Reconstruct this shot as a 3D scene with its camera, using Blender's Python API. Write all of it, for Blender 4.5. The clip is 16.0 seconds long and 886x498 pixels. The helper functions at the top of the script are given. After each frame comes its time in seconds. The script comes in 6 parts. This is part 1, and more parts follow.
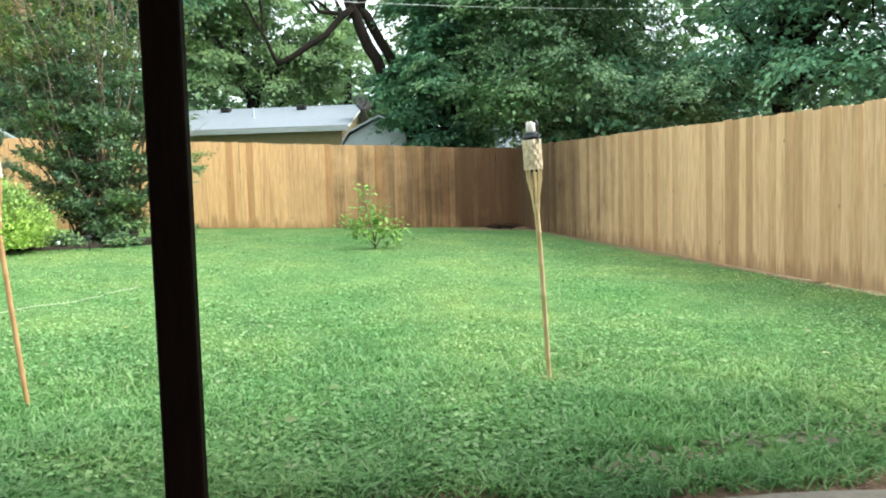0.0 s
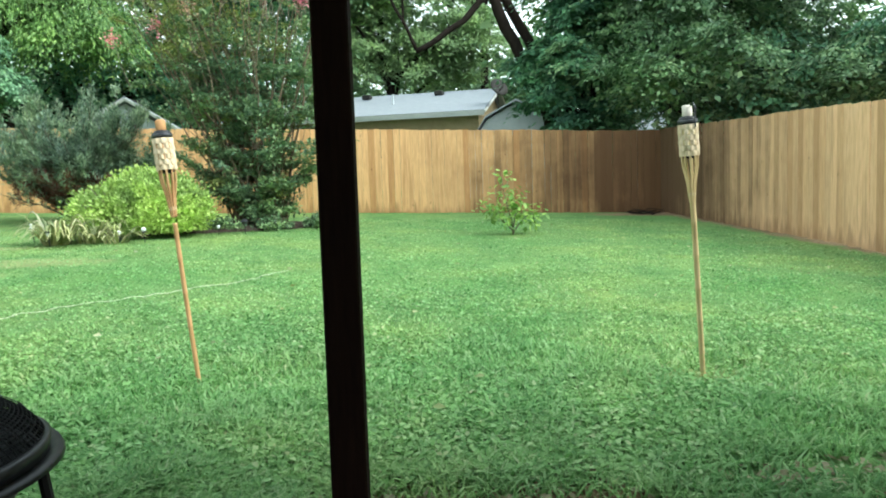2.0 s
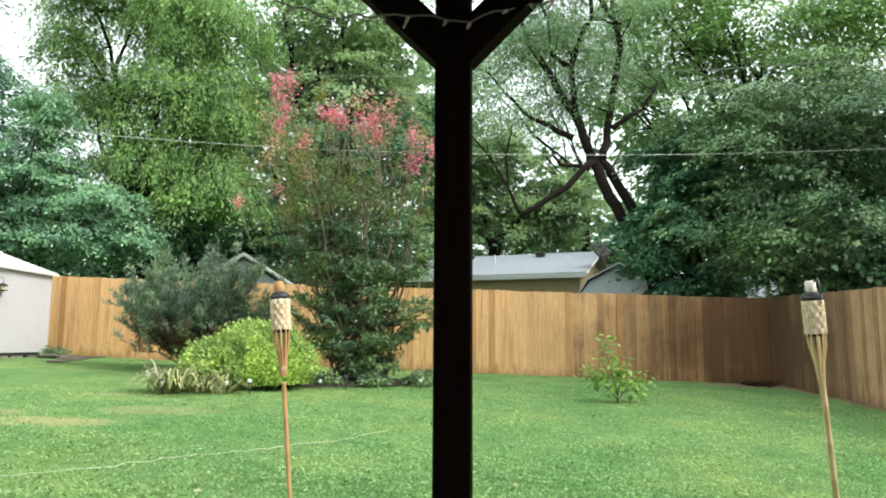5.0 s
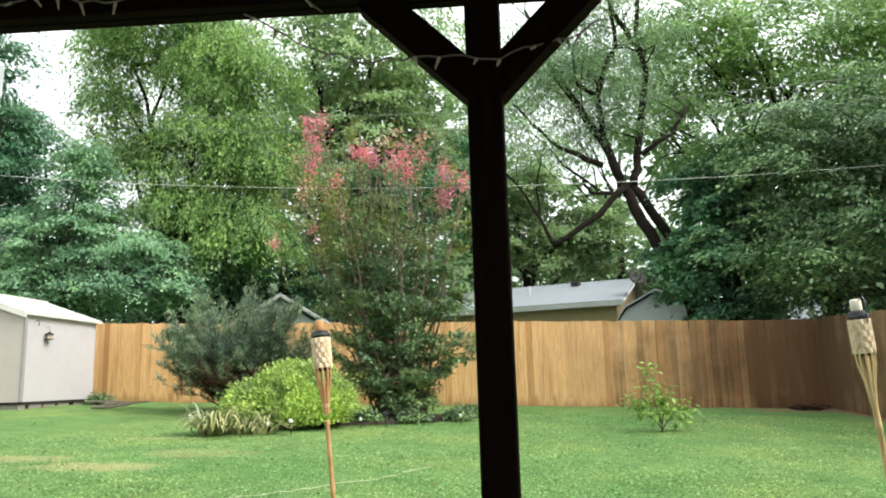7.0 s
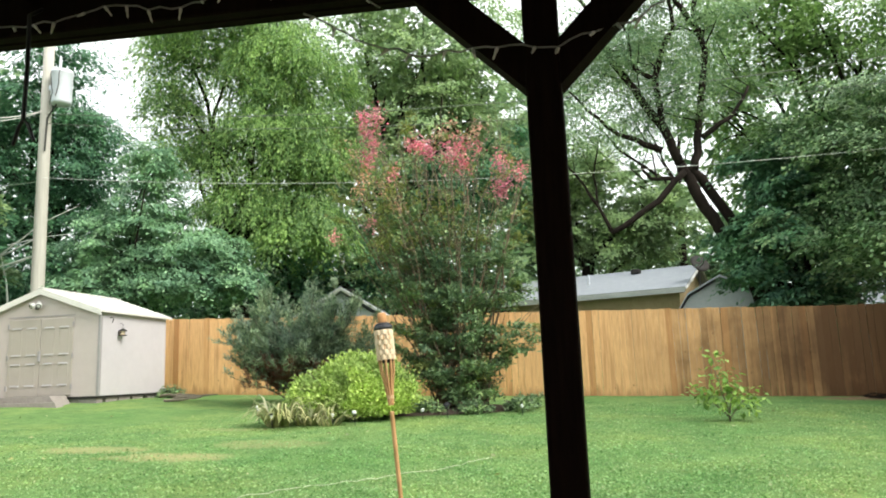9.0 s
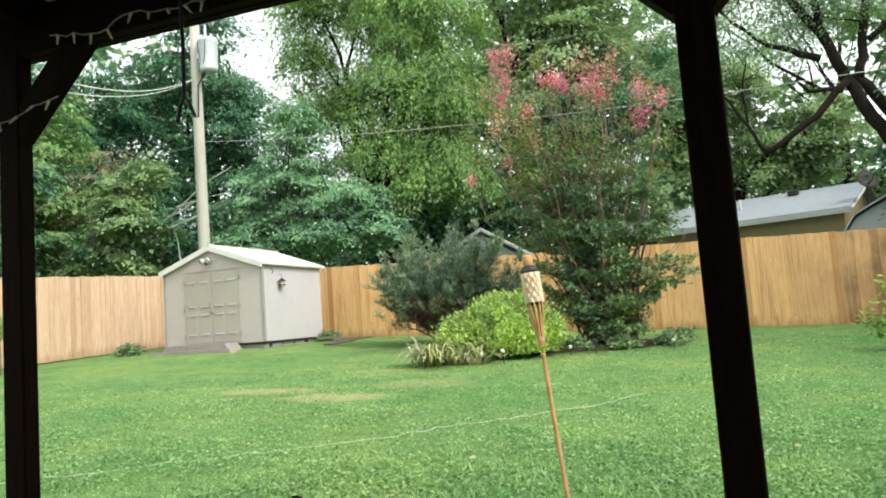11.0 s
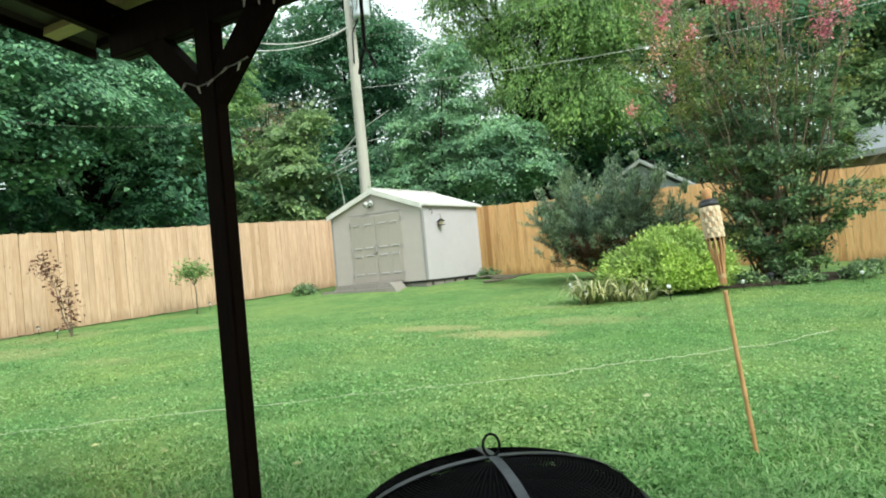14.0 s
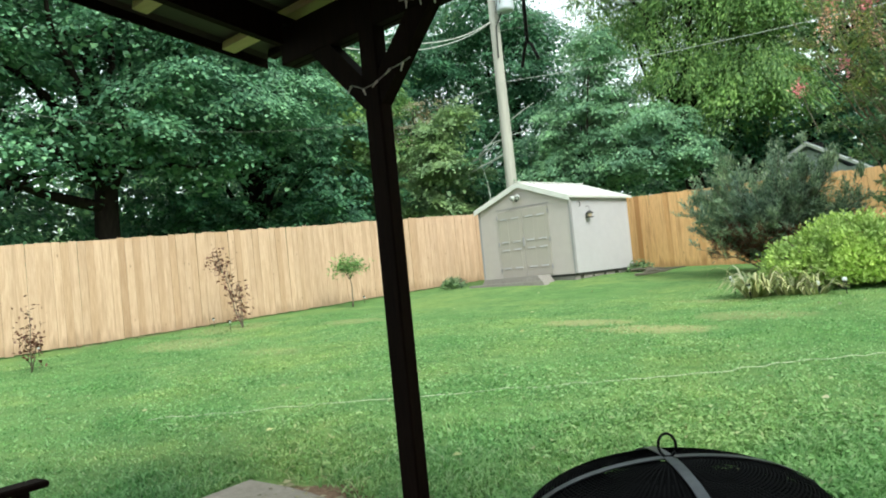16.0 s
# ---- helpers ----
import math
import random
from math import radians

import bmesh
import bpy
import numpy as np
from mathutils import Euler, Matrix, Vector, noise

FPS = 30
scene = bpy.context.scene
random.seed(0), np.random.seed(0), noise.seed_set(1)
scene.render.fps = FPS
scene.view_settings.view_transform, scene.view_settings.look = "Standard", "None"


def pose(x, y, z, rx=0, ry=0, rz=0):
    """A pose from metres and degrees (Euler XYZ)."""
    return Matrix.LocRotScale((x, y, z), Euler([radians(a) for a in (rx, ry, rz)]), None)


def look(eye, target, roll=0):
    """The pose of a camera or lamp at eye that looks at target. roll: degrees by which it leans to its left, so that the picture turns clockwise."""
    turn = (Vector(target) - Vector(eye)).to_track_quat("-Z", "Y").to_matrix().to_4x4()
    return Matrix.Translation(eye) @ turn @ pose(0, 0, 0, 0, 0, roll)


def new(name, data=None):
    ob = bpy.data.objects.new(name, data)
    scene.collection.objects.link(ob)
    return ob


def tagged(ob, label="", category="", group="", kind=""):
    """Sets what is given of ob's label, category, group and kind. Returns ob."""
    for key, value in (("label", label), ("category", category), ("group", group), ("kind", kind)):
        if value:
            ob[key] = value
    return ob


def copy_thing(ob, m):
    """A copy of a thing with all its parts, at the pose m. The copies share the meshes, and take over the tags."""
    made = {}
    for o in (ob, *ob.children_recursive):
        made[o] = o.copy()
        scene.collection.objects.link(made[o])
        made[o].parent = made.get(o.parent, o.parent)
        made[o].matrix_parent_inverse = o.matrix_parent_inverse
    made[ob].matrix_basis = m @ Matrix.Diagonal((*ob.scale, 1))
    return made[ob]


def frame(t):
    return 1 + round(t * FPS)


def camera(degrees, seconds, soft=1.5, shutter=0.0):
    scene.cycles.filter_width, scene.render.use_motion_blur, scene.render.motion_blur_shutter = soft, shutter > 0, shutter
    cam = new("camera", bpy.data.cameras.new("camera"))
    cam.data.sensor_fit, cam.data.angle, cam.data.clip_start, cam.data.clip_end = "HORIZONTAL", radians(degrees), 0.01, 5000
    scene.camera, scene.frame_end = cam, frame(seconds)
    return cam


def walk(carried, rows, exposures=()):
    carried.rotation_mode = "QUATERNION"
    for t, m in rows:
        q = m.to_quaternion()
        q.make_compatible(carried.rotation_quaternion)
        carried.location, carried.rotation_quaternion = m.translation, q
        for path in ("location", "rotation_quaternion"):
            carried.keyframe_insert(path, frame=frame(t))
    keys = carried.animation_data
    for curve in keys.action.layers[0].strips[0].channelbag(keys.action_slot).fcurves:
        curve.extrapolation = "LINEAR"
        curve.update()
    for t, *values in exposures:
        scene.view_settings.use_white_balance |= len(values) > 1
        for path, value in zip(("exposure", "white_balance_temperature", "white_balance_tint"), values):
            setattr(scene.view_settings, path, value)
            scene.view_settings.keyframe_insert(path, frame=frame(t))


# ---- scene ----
cam = camera(62.02, 16.0, soft=1.9)
PATH = [
    (0, pose(0.007, -0.010, 1.067, 86.01, 1.60, -20.53)),
    (0.5, pose(-0.001, 0.013, 1.073, 85.04, 2.14, -17.67)),
    (1, pose(-0.015, 0.021, 1.077, 84.63, 2.35, -15.40)),
    (1.5, pose(-0.032, 0.026, 1.084, 84.47, 2.39, -13.21)),
    (2, pose(-0.047, 0.037, 1.093, 85.07, 1.84, -10.14)),
    (2.5, pose(-0.068, 0.042, 1.104, 86.01, 1.61, -7.08)),
    (3, pose(-0.074, 0.045, 1.114, 87.28, 1.30, -4.69)),
    (3.5, pose(-0.078, 0.053, 1.125, 89.78, 0.47, -3.83)),
    (4, pose(-0.085, 0.051, 1.133, 91.96, 0.17, -3.97)),
    (4.5, pose(-0.086, 0.054, 1.137, 94.50, -0.03, -3.27)),
    (5, pose(-0.087, 0.063, 1.140, 97.42, -0.28, -2.58)),
    (7.5, pose(-0.108, 0.027, 1.134, 100.11, 1.85, 1.04)),
    (8, pose(-0.112, 0.024, 1.134, 100.06, 1.78, 1.80)),
    (8.5, pose(-0.114, 0.023, 1.133, 99.79, 2.08, 2.98)),
    (9, pose(-0.117, 0.025, 1.134, 99.54, 2.19, 4.89)),
    (9.5, pose(-0.123, 0.027, 1.138, 98.99, 2.79, 7.36)),
    (10, pose(-0.131, 0.033, 1.144, 97.60, 3.74, 10.91)),
    (12.5, pose(-0.172, 0.018, 1.191, 93.23, 3.92, 20.20)),
    (13, pose(-0.193, 0.025, 1.189, 92.44, 4.58, 22.11)),
    (13.5, pose(-0.213, 0.022, 1.188, 91.37, 5.22, 25.34)),
    (14, pose(-0.223, 0.007, 1.190, 91.43, 5.29, 27.98)),
    (14.5, pose(-0.236, -0.001, 1.192, 91.74, 5.00, 30.41)),
    (15, pose(-0.249, -0.011, 1.194, 92.13, 5.02, 33.15)),
    (15.5, pose(-0.262, -0.023, 1.197, 92.05, 4.96, 35.58)),
    (16, pose(-0.279, -0.018, 1.198, 92.01, 5.70, 39.26)),
]
EXPOSURE = [(0.0, 1.9, 6150, 3), (1.5, 1.8, 6100, -2), (3.5, 1.53, 6250, -5), (5.0, 1.53, 6500, 5), (9.0, 1.5, 6800, 7), (13.0, 1.36, 6550, -1), (16.0, 1.3, 6350, -3)]
walk(cam, PATH, EXPOSURE)


def gz(x, y):
    """Height of the lawn, which climbs gently away from the patio and to the west, with a low rise under the shed."""
    cx, cy = min(max(x, -26), 26), min(max(y, -4), 42)
    return -0.0270 * cx + 0.0341 * cy + 0.14 * math.exp(-((x + 9.1) ** 2 + (y - 14.6) ** 2) / 7.0)


# ---- world and sun ----
world = bpy.data.worlds.new("overcast_sky")
scene.world = world
world.use_nodes = True
wn, wl = world.node_tree.nodes, world.node_tree.links
wn.clear()
w_out = wn.new("ShaderNodeOutputWorld")
w_mix = wn.new("ShaderNodeMixShader")
w_sky = wn.new("ShaderNodeTexSky")
w_sky.sky_type, w_sky.sun_disc = "NISHITA", False
w_sky.sun_elevation, w_sky.sun_rotation = radians(45), radians(114)
w_sky.dust_density, w_sky.air_density = 4.0, 1.0
w_blue, w_cloud = wn.new("ShaderNodeBackground"), wn.new("ShaderNodeBackground")
w_blue.inputs["Strength"].default_value = 0.10
w_cloud.inputs["Color"].default_value = (0.93, 0.975, 1.0, 1)
w_cloud.inputs["Strength"].default_value = 0.9
w_mix.inputs["Fac"].default_value = 0.75
wl.new(w_sky.outputs["Color"], w_blue.inputs["Color"])
wl.new(w_blue.outputs[0], w_mix.inputs[1])
wl.new(w_cloud.outputs[0], w_mix.inputs[2])
wl.new(w_mix.outputs[0], w_out.inputs["Surface"])

sun = new("sun", bpy.data.lights.new("sun", "SUN"))
sun.data.energy, sun.data.angle, sun.data.color = 1.45, radians(28), (1.0, 0.97, 0.92)
sun.matrix_world = look((11, -5, 12), (0, 0, 0))


# ---- materials ----
def material(name, rough=0.6, metal=0.0, spec=0.4):
    m = bpy.data.materials.new(name)
    m.use_nodes = True
    b = m.node_tree.nodes["Principled BSDF"]
    b.inputs["Roughness"].default_value = rough
    b.inputs["Metallic"].default_value = metal
    b.inputs["Specular IOR Level"].default_value = spec
    return m, m.node_tree, b


def coords(nt, scale=(1, 1, 1), kind="Object", shift=False):
    """Texture coordinates, stretched; shift moves them by the object's own random number."""
    tc, mp = nt.nodes.new("ShaderNodeTexCoord"), nt.nodes.new("ShaderNodeMapping")
    nt.links.new(tc.outputs[kind], mp.inputs["Vector"])
    mp.inputs["Scale"].default_value = scale
    if shift:
        oi, mul = nt.nodes.new("ShaderNodeObjectInfo"), nt.nodes.new("ShaderNodeMath")
        mul.operation = "MULTIPLY"
        mul.inputs[1].default_value = 37.0
        nt.links.new(oi.outputs["Random"], mul.inputs[0])
        nt.links.new(mul.outputs[0], mp.inputs["Location"])
    return mp.outputs[0]


def noise_of(nt, vec, scale=5.0, detail=4.0, rough=0.6):
    n = nt.nodes.new("ShaderNodeTexNoise")
    n.inputs["Scale"].default_value, n.inputs["Detail"].default_value, n.inputs["Roughness"].default_value = scale, detail, rough
    nt.links.new(vec, n.inputs["Vector"])
    return n.outputs["Fac"]


def ramp(nt, fac, stops):
    r = nt.nodes.new("ShaderNodeValToRGB")
    e = r.color_ramp.elements
    while len(e) < len(stops):
        e.new(0.5)
    for el, (p, c) in zip(e, stops):
        el.position, el.color = p, (*c, 1)
    nt.links.new(fac, r.inputs["Fac"])
    return r.outputs["Color"]


def blend(nt, fac, a, b, mode="MIX"):
    m = nt.nodes.new("ShaderNodeMix")
    m.data_type, m.blend_type = "RGBA", mode
    for key, v in ((0, fac), (6, a), (7, b)):
        if isinstance(v, (int, float)):
            m.inputs[key].default_value = v
        elif isinstance(v, tuple):
            m.inputs[key].default_value = (*v, 1)
        else:
            nt.links.new(v, m.inputs[key])
    return m.outputs[2]


def bump(nt, b, height, strength=0.3, dist=0.01):
    n = nt.nodes.new("ShaderNodeBump")
    n.inputs["Strength"].default_value, n.inputs["Distance"].default_value = strength, dist
    nt.links.new(height, n.inputs["Height"])
    nt.links.new(n.outputs[0], b.inputs["Normal"])


def island(nt):
    return nt.nodes.new("ShaderNodeNewGeometry").outputs["Random Per Island"]


def speckled(name, c0, c1, scale=12, rough=0.6, metal=0.0, bmp=0.2, dist=0.004, stretch=(1, 1, 1), spec=0.4):
    """A surface whose colour wanders between two tones at two scales."""
    m, nt, b = material(name, rough, metal, spec)
    v = coords(nt, stretch)
    f1, f2 = noise_of(nt, v, scale), noise_of(nt, v, scale * 0.17, 2)
    a = ramp(nt, f1, [(0.3, c0), (0.7, c1)])
    c = blend(nt, 0.35, a, ramp(nt, f2, [(0.35, c0), (0.65, c1)]))
    nt.links.new(c, b.inputs["Base Color"])
    bump(nt, b, f1, bmp, dist)
    return m


def leaf_material(name, dark, mid, light, glow=0.27, rough=0.48):
    """Leaves: each its own tone, some light passing through."""
    m, nt, b = material(name, rough, 0, 0.35)
    v = coords(nt)
    c = ramp(nt, island(nt), [(0.0, dark), (0.5, mid), (1.0, light)])
    big, patch = noise_of(nt, v, 0.5, 2), noise_of(nt, v, 1.9, 2)
    c = blend(nt, 1.0, c, ramp(nt, big, [(0.3, (0.72, 0.74, 0.78)), (0.7, (1.2, 1.15, 1.0))]), "MULTIPLY")
    c = blend(nt, 1.0, c, ramp(nt, patch, [(0.32, (0.78, 0.8, 0.86)), (0.68, (1.2, 1.16, 0.98))]), "MULTIPLY")
    nt.links.new(c, b.inputs["Base Color"])
    tr, mx = nt.nodes.new("ShaderNodeBsdfTranslucent"), nt.nodes.new("ShaderNodeMixShader")
    nt.links.new(c, tr.inputs["Color"])
    mx.inputs["Fac"].default_value = glow
    nt.links.new(b.outputs[0], mx.inputs[1])
    nt.links.new(tr.outputs[0], mx.inputs[2])
    nt.links.new(mx.outputs[0], nt.nodes["Material Output"].inputs["Surface"])
    return m


def cedar_material(name, pale, mid, dark, shade_stain=None):
    """Raw fence cedar: long grain, weather streaks, knots, splashed feet and a tone for each board; the last argument
    places a dark corner where tree shade and damp stain are painted in.
    """
    m, nt, b = material(name, 0.75, 0, 0.25)
    grain = noise_of(nt, coords(nt, (14, 14, 1.1), "Object", True), 3.0, 6, 0.65)
    streak = noise_of(nt, coords(nt, (7, 7, 0.35), "Object", True), 1.6, 3, 0.6)
    oi = nt.nodes.new("ShaderNodeObjectInfo")
    tone = ramp(nt, oi.outputs["Random"], [(0.0, mid), (0.12, pale), (0.5, tuple(1.1 * a for a in pale)), (0.8, pale), (0.9, mid), (1.0, tuple(0.5 * (a + b) for a, b in zip(mid, dark)))])
    c = blend(nt, 1.0, tone, ramp(nt, grain, [(0.3, (0.8, 0.74, 0.68)), (0.65, (1.06, 1.05, 1.04))]), "MULTIPLY")
    c = blend(nt, ramp(nt, streak, [(0.52, (0, 0, 0)), (0.74, (0.6, 0.6, 0.6))]), c, dark)
    knot = nt.nodes.new("ShaderNodeTexVoronoi")
    nt.links.new(coords(nt, (1, 1, 0.55), "Object", True), knot.inputs["Vector"])
    knot.inputs["Scale"].default_value = 4.5
    c = blend(nt, ramp(nt, knot.outputs["Distance"], [(0.03, (0.75, 0.75, 0.75)), (0.08, (0, 0, 0))]), c, tuple(k * 0.5 for k in dark))
    sep = nt.nodes.new("ShaderNodeSeparateXYZ")
    nt.links.new(coords(nt), sep.inputs[0])

    def math_node(op, a, k, j=0.0):
        n = nt.nodes.new("ShaderNodeMath")
        n.operation = op
        for i, val in enumerate((a, k, j)):
            if isinstance(val, (int, float)):
                n.inputs[i].default_value = val
            else:
                nt.links.new(val, n.inputs[i])
        return n.outputs[0]

    foot = math_node("ADD", sep.outputs[2], math_node("MULTIPLY", math_node("SUBTRACT", streak, 0.5), 0.9))
    c = blend(nt, ramp(nt, foot, [(0.0, (0.5, 0.5, 0.5)), (0.16, (0, 0, 0))]), c, tuple(k * 0.7 for k in dark))
    # Tree shade over the corner is painted in here, together with damp staining.
    if shade_stain:
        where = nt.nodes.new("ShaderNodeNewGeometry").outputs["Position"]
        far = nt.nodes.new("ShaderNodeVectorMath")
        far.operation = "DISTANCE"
        far.inputs[1].default_value = shade_stain
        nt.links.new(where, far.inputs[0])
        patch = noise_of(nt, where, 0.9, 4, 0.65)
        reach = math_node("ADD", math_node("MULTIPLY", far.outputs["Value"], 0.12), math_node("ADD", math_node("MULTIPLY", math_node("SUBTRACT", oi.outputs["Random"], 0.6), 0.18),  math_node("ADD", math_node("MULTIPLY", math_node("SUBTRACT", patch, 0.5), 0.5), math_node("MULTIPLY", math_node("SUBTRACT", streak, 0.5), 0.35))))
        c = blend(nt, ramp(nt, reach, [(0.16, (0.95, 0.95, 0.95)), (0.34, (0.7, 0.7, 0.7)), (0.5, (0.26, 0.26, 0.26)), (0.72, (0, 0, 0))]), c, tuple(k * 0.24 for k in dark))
    nt.links.new(c, b.inputs["Base Color"])
    bump(nt, b, grain, 0.25, 0.003)
    return m


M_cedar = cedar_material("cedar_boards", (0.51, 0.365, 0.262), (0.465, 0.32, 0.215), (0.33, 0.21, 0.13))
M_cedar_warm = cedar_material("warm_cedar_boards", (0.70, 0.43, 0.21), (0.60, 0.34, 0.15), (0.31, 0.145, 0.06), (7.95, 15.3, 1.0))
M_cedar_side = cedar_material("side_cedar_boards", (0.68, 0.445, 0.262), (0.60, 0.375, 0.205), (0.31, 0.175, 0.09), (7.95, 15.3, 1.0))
M_rail = speckled("rail_lumber", (0.33, 0.22, 0.11), (0.45, 0.3, 0.17), 9, 0.8, stretch=(1, 1, 6))
M_stain = speckled("dark_stained_timber", (0.007, 0.0036, 0.0028), (0.017, 0.0085, 0.006), 10, 0.8, stretch=(8, 8, 0.8), bmp=0.35, spec=0.06)
M_purlin = speckled("raw_pine_lumber", (0.42, 0.33, 0.16), (0.55, 0.44, 0.23), 8, 0.75, stretch=(0.6, 6, 6))
M_roofmetal = speckled("dark_roof_sheet", (0.022, 0.014, 0.012), (0.045, 0.03, 0.025), 6, 0.6, 0.2)
M_concrete = speckled("patio_concrete", (0.21, 0.175, 0.14), (0.31, 0.265, 0.22), 30, 0.9, bmp=0.4)
M_ramp = speckled("grey_concrete", (0.2, 0.18, 0.165), (0.28, 0.255, 0.235), 18, 0.9, bmp=0.4)
M_house = speckled("house_wall_paint", (0.42, 0.38, 0.33), (0.5, 0.46, 0.4), 4, 0.8)
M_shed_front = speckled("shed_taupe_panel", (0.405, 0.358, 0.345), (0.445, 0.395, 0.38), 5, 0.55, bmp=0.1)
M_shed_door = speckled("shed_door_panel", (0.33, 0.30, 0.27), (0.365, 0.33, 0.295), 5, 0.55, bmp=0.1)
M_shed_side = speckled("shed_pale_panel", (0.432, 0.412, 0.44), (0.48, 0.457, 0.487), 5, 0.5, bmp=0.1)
M_shed_trim = speckled("shed_trim_grey", (0.25, 0.24, 0.25), (0.3, 0.285, 0.29), 6, 0.55)
M_shed_roof = speckled("shed_roof_panel", (0.55, 0.54, 0.52), (0.65, 0.64, 0.61), 5, 0.55)
M_dark = speckled("dark_gap", (0.02, 0.02, 0.02), (0.035, 0.032, 0.03), 6, 0.8)
M_bark = speckled("dark_bark", (0.009, 0.007, 0.0058), (0.026, 0.02, 0.016), 16, 0.95, bmp=0.8, dist=0.02, stretch=(1, 1, 0.25), spec=0.12)
M_bark_red = speckled("smooth_tan_bark", (0.11, 0.078, 0.052), (0.22, 0.165, 0.11), 12, 0.8, stretch=(1, 1, 0.2))
M_twig = speckled("grey_twig", (0.10, 0.085, 0.06), (0.2, 0.17, 0.13), 12, 0.85)
M_pole = speckled("weathered_pole_wood", (0.34, 0.325, 0.285), (0.47, 0.455, 0.41), 9, 0.85, stretch=(3, 3, 0.15))
M_galv = speckled("painted_steel_grey", (0.58, 0.62, 0.68), (0.66, 0.7, 0.76), 5, 0.4, 0.1)
M_wire = speckled("weathered_cable", (0.11, 0.13, 0.10), (0.19, 0.21, 0.17), 4, 0.5)
M_wire_pale = speckled("pale_aluminium_cable", (0.42, 0.44, 0.41), (0.55, 0.57, 0.53), 4, 0.5)
M_blackwire = speckled("black_cord", (0.012, 0.012, 0.012), (0.03, 0.03, 0.03), 9, 0.5)
M_steel = speckled("black_enamel_steel", (0.006, 0.007, 0.009), (0.012, 0.013, 0.016), 22, 0.5, 0.0, spec=0.3)
M_wiremesh = speckled("black_wire_mesh", (0.003, 0.003, 0.004), (0.006, 0.006, 0.007), 22, 0.8, spec=0.08)
M_strap = speckled("worn_grey_steel", (0.05, 0.055, 0.065), (0.10, 0.105, 0.12), 20, 0.45, 0.5)
M_bamboo = speckled("bamboo_cane", (0.5, 0.36, 0.17), (0.68, 0.53, 0.3), 10, 0.55, stretch=(6, 6, 1))
M_bamboo_red = speckled("reddish_bamboo_cane", (0.42, 0.22, 0.095), (0.58, 0.36, 0.17), 10, 0.55, stretch=(6, 6, 1))
M_weave = speckled("woven_bamboo", (0.55, 0.42, 0.26), (0.78, 0.66, 0.48), 40, 0.7)
M_cap = speckled("pale_wick_cap", (0.62, 0.56, 0.48), (0.75, 0.7, 0.62), 30, 0.7)
M_cap_rust = speckled("rusty_wick_cap", (0.36, 0.18, 0.07), (0.5, 0.28, 0.12), 30, 0.7)
M_rope = speckled("pale_garden_cord", (0.44, 0.48, 0.34), (0.58, 0.6, 0.46), 20, 0.7)
M_mulch = speckled("dark_mulch", (0.022, 0.015, 0.01), (0.06, 0.042, 0.028), 40, 0.95, bmp=0.9, dist=0.03)
M_bulb = speckled("white_mini_bulb", (0.6, 0.58, 0.52), (0.75, 0.72, 0.66), 30, 0.3)
M_lamp_glass = speckled("pale_solar_globe", (0.5, 0.52, 0.52), (0.64, 0.66, 0.66), 20, 0.3)
M_far_roof = speckled("grey_blue_shingles", (0.25, 0.275, 0.315), (0.32, 0.345, 0.39), 20, 0.85, stretch=(1, 1, 3))
M_far_brick = speckled("tan_brick_wall", (0.26, 0.2, 0.115), (0.35, 0.28, 0.17), 20, 0.9)
M_far_siding = speckled("blue_grey_siding", (0.29, 0.33, 0.335), (0.36, 0.40, 0.405), 8, 0.7)
M_trim = speckled("white_trim", (0.45, 0.46, 0.45), (0.55, 0.56, 0.55), 8, 0.6)
M_petal = leaf_material("coral_pink_petals", (0.66, 0.15, 0.28), (0.78, 0.28, 0.41), (0.84, 0.46, 0.54), 0.35)
M_petal_pale = leaf_material("faded_pink_petals", (0.60, 0.30, 0.27), (0.70, 0.40, 0.36), (0.72, 0.5, 0.42), 0.35)
M_leaf_myrtle = leaf_material("myrtle_leaves", (0.085, 0.16, 0.095), (0.175, 0.295, 0.16), (0.36, 0.50, 0.28))
M_leaf_olive = leaf_material("olive_brown_leaves", (0.132, 0.197, 0.061), (0.231, 0.299, 0.099), (0.374, 0.405, 0.165))
M_leaf_lime = leaf_material("lime_shrub_leaves", (0.22, 0.35, 0.08), (0.35, 0.52, 0.14), (0.5, 0.65, 0.25), 0.32, 0.62)
M_leaf_grey = leaf_material("grey_green_needles", (0.10, 0.165, 0.115), (0.23, 0.34, 0.24), (0.42, 0.54, 0.39))
M_leaf_willow = leaf_material("willowy_leaves", (0.085, 0.175, 0.062), (0.185, 0.345, 0.115), (0.36, 0.56, 0.2), 0.36)
M_leaf_maple = leaf_material("bluish_maple_leaves", (0.12, 0.25, 0.15), (0.21, 0.41, 0.25), (0.35, 0.56, 0.38), 0.34)
M_leaf_dark = leaf_material("dark_tree_leaves", (0.036, 0.111, 0.068), (0.078, 0.211, 0.123), (0.146, 0.335, 0.186))
M_leaf_pear = leaf_material("pear_tree_leaves", (0.05, 0.12, 0.055), (0.125, 0.24, 0.112), (0.32, 0.46, 0.28), 0.25, 0.4)
M_leaf_oak = leaf_material("broad_tree_leaves", (0.05, 0.14, 0.085), (0.115, 0.275, 0.16), (0.235, 0.45, 0.28))
M_leaf_light = leaf_material("light_tree_leaves", (0.109, 0.216, 0.080), (0.205, 0.361, 0.130), (0.331, 0.524, 0.218), 0.38)
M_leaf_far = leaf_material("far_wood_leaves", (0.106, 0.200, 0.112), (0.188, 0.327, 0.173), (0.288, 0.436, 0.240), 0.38)
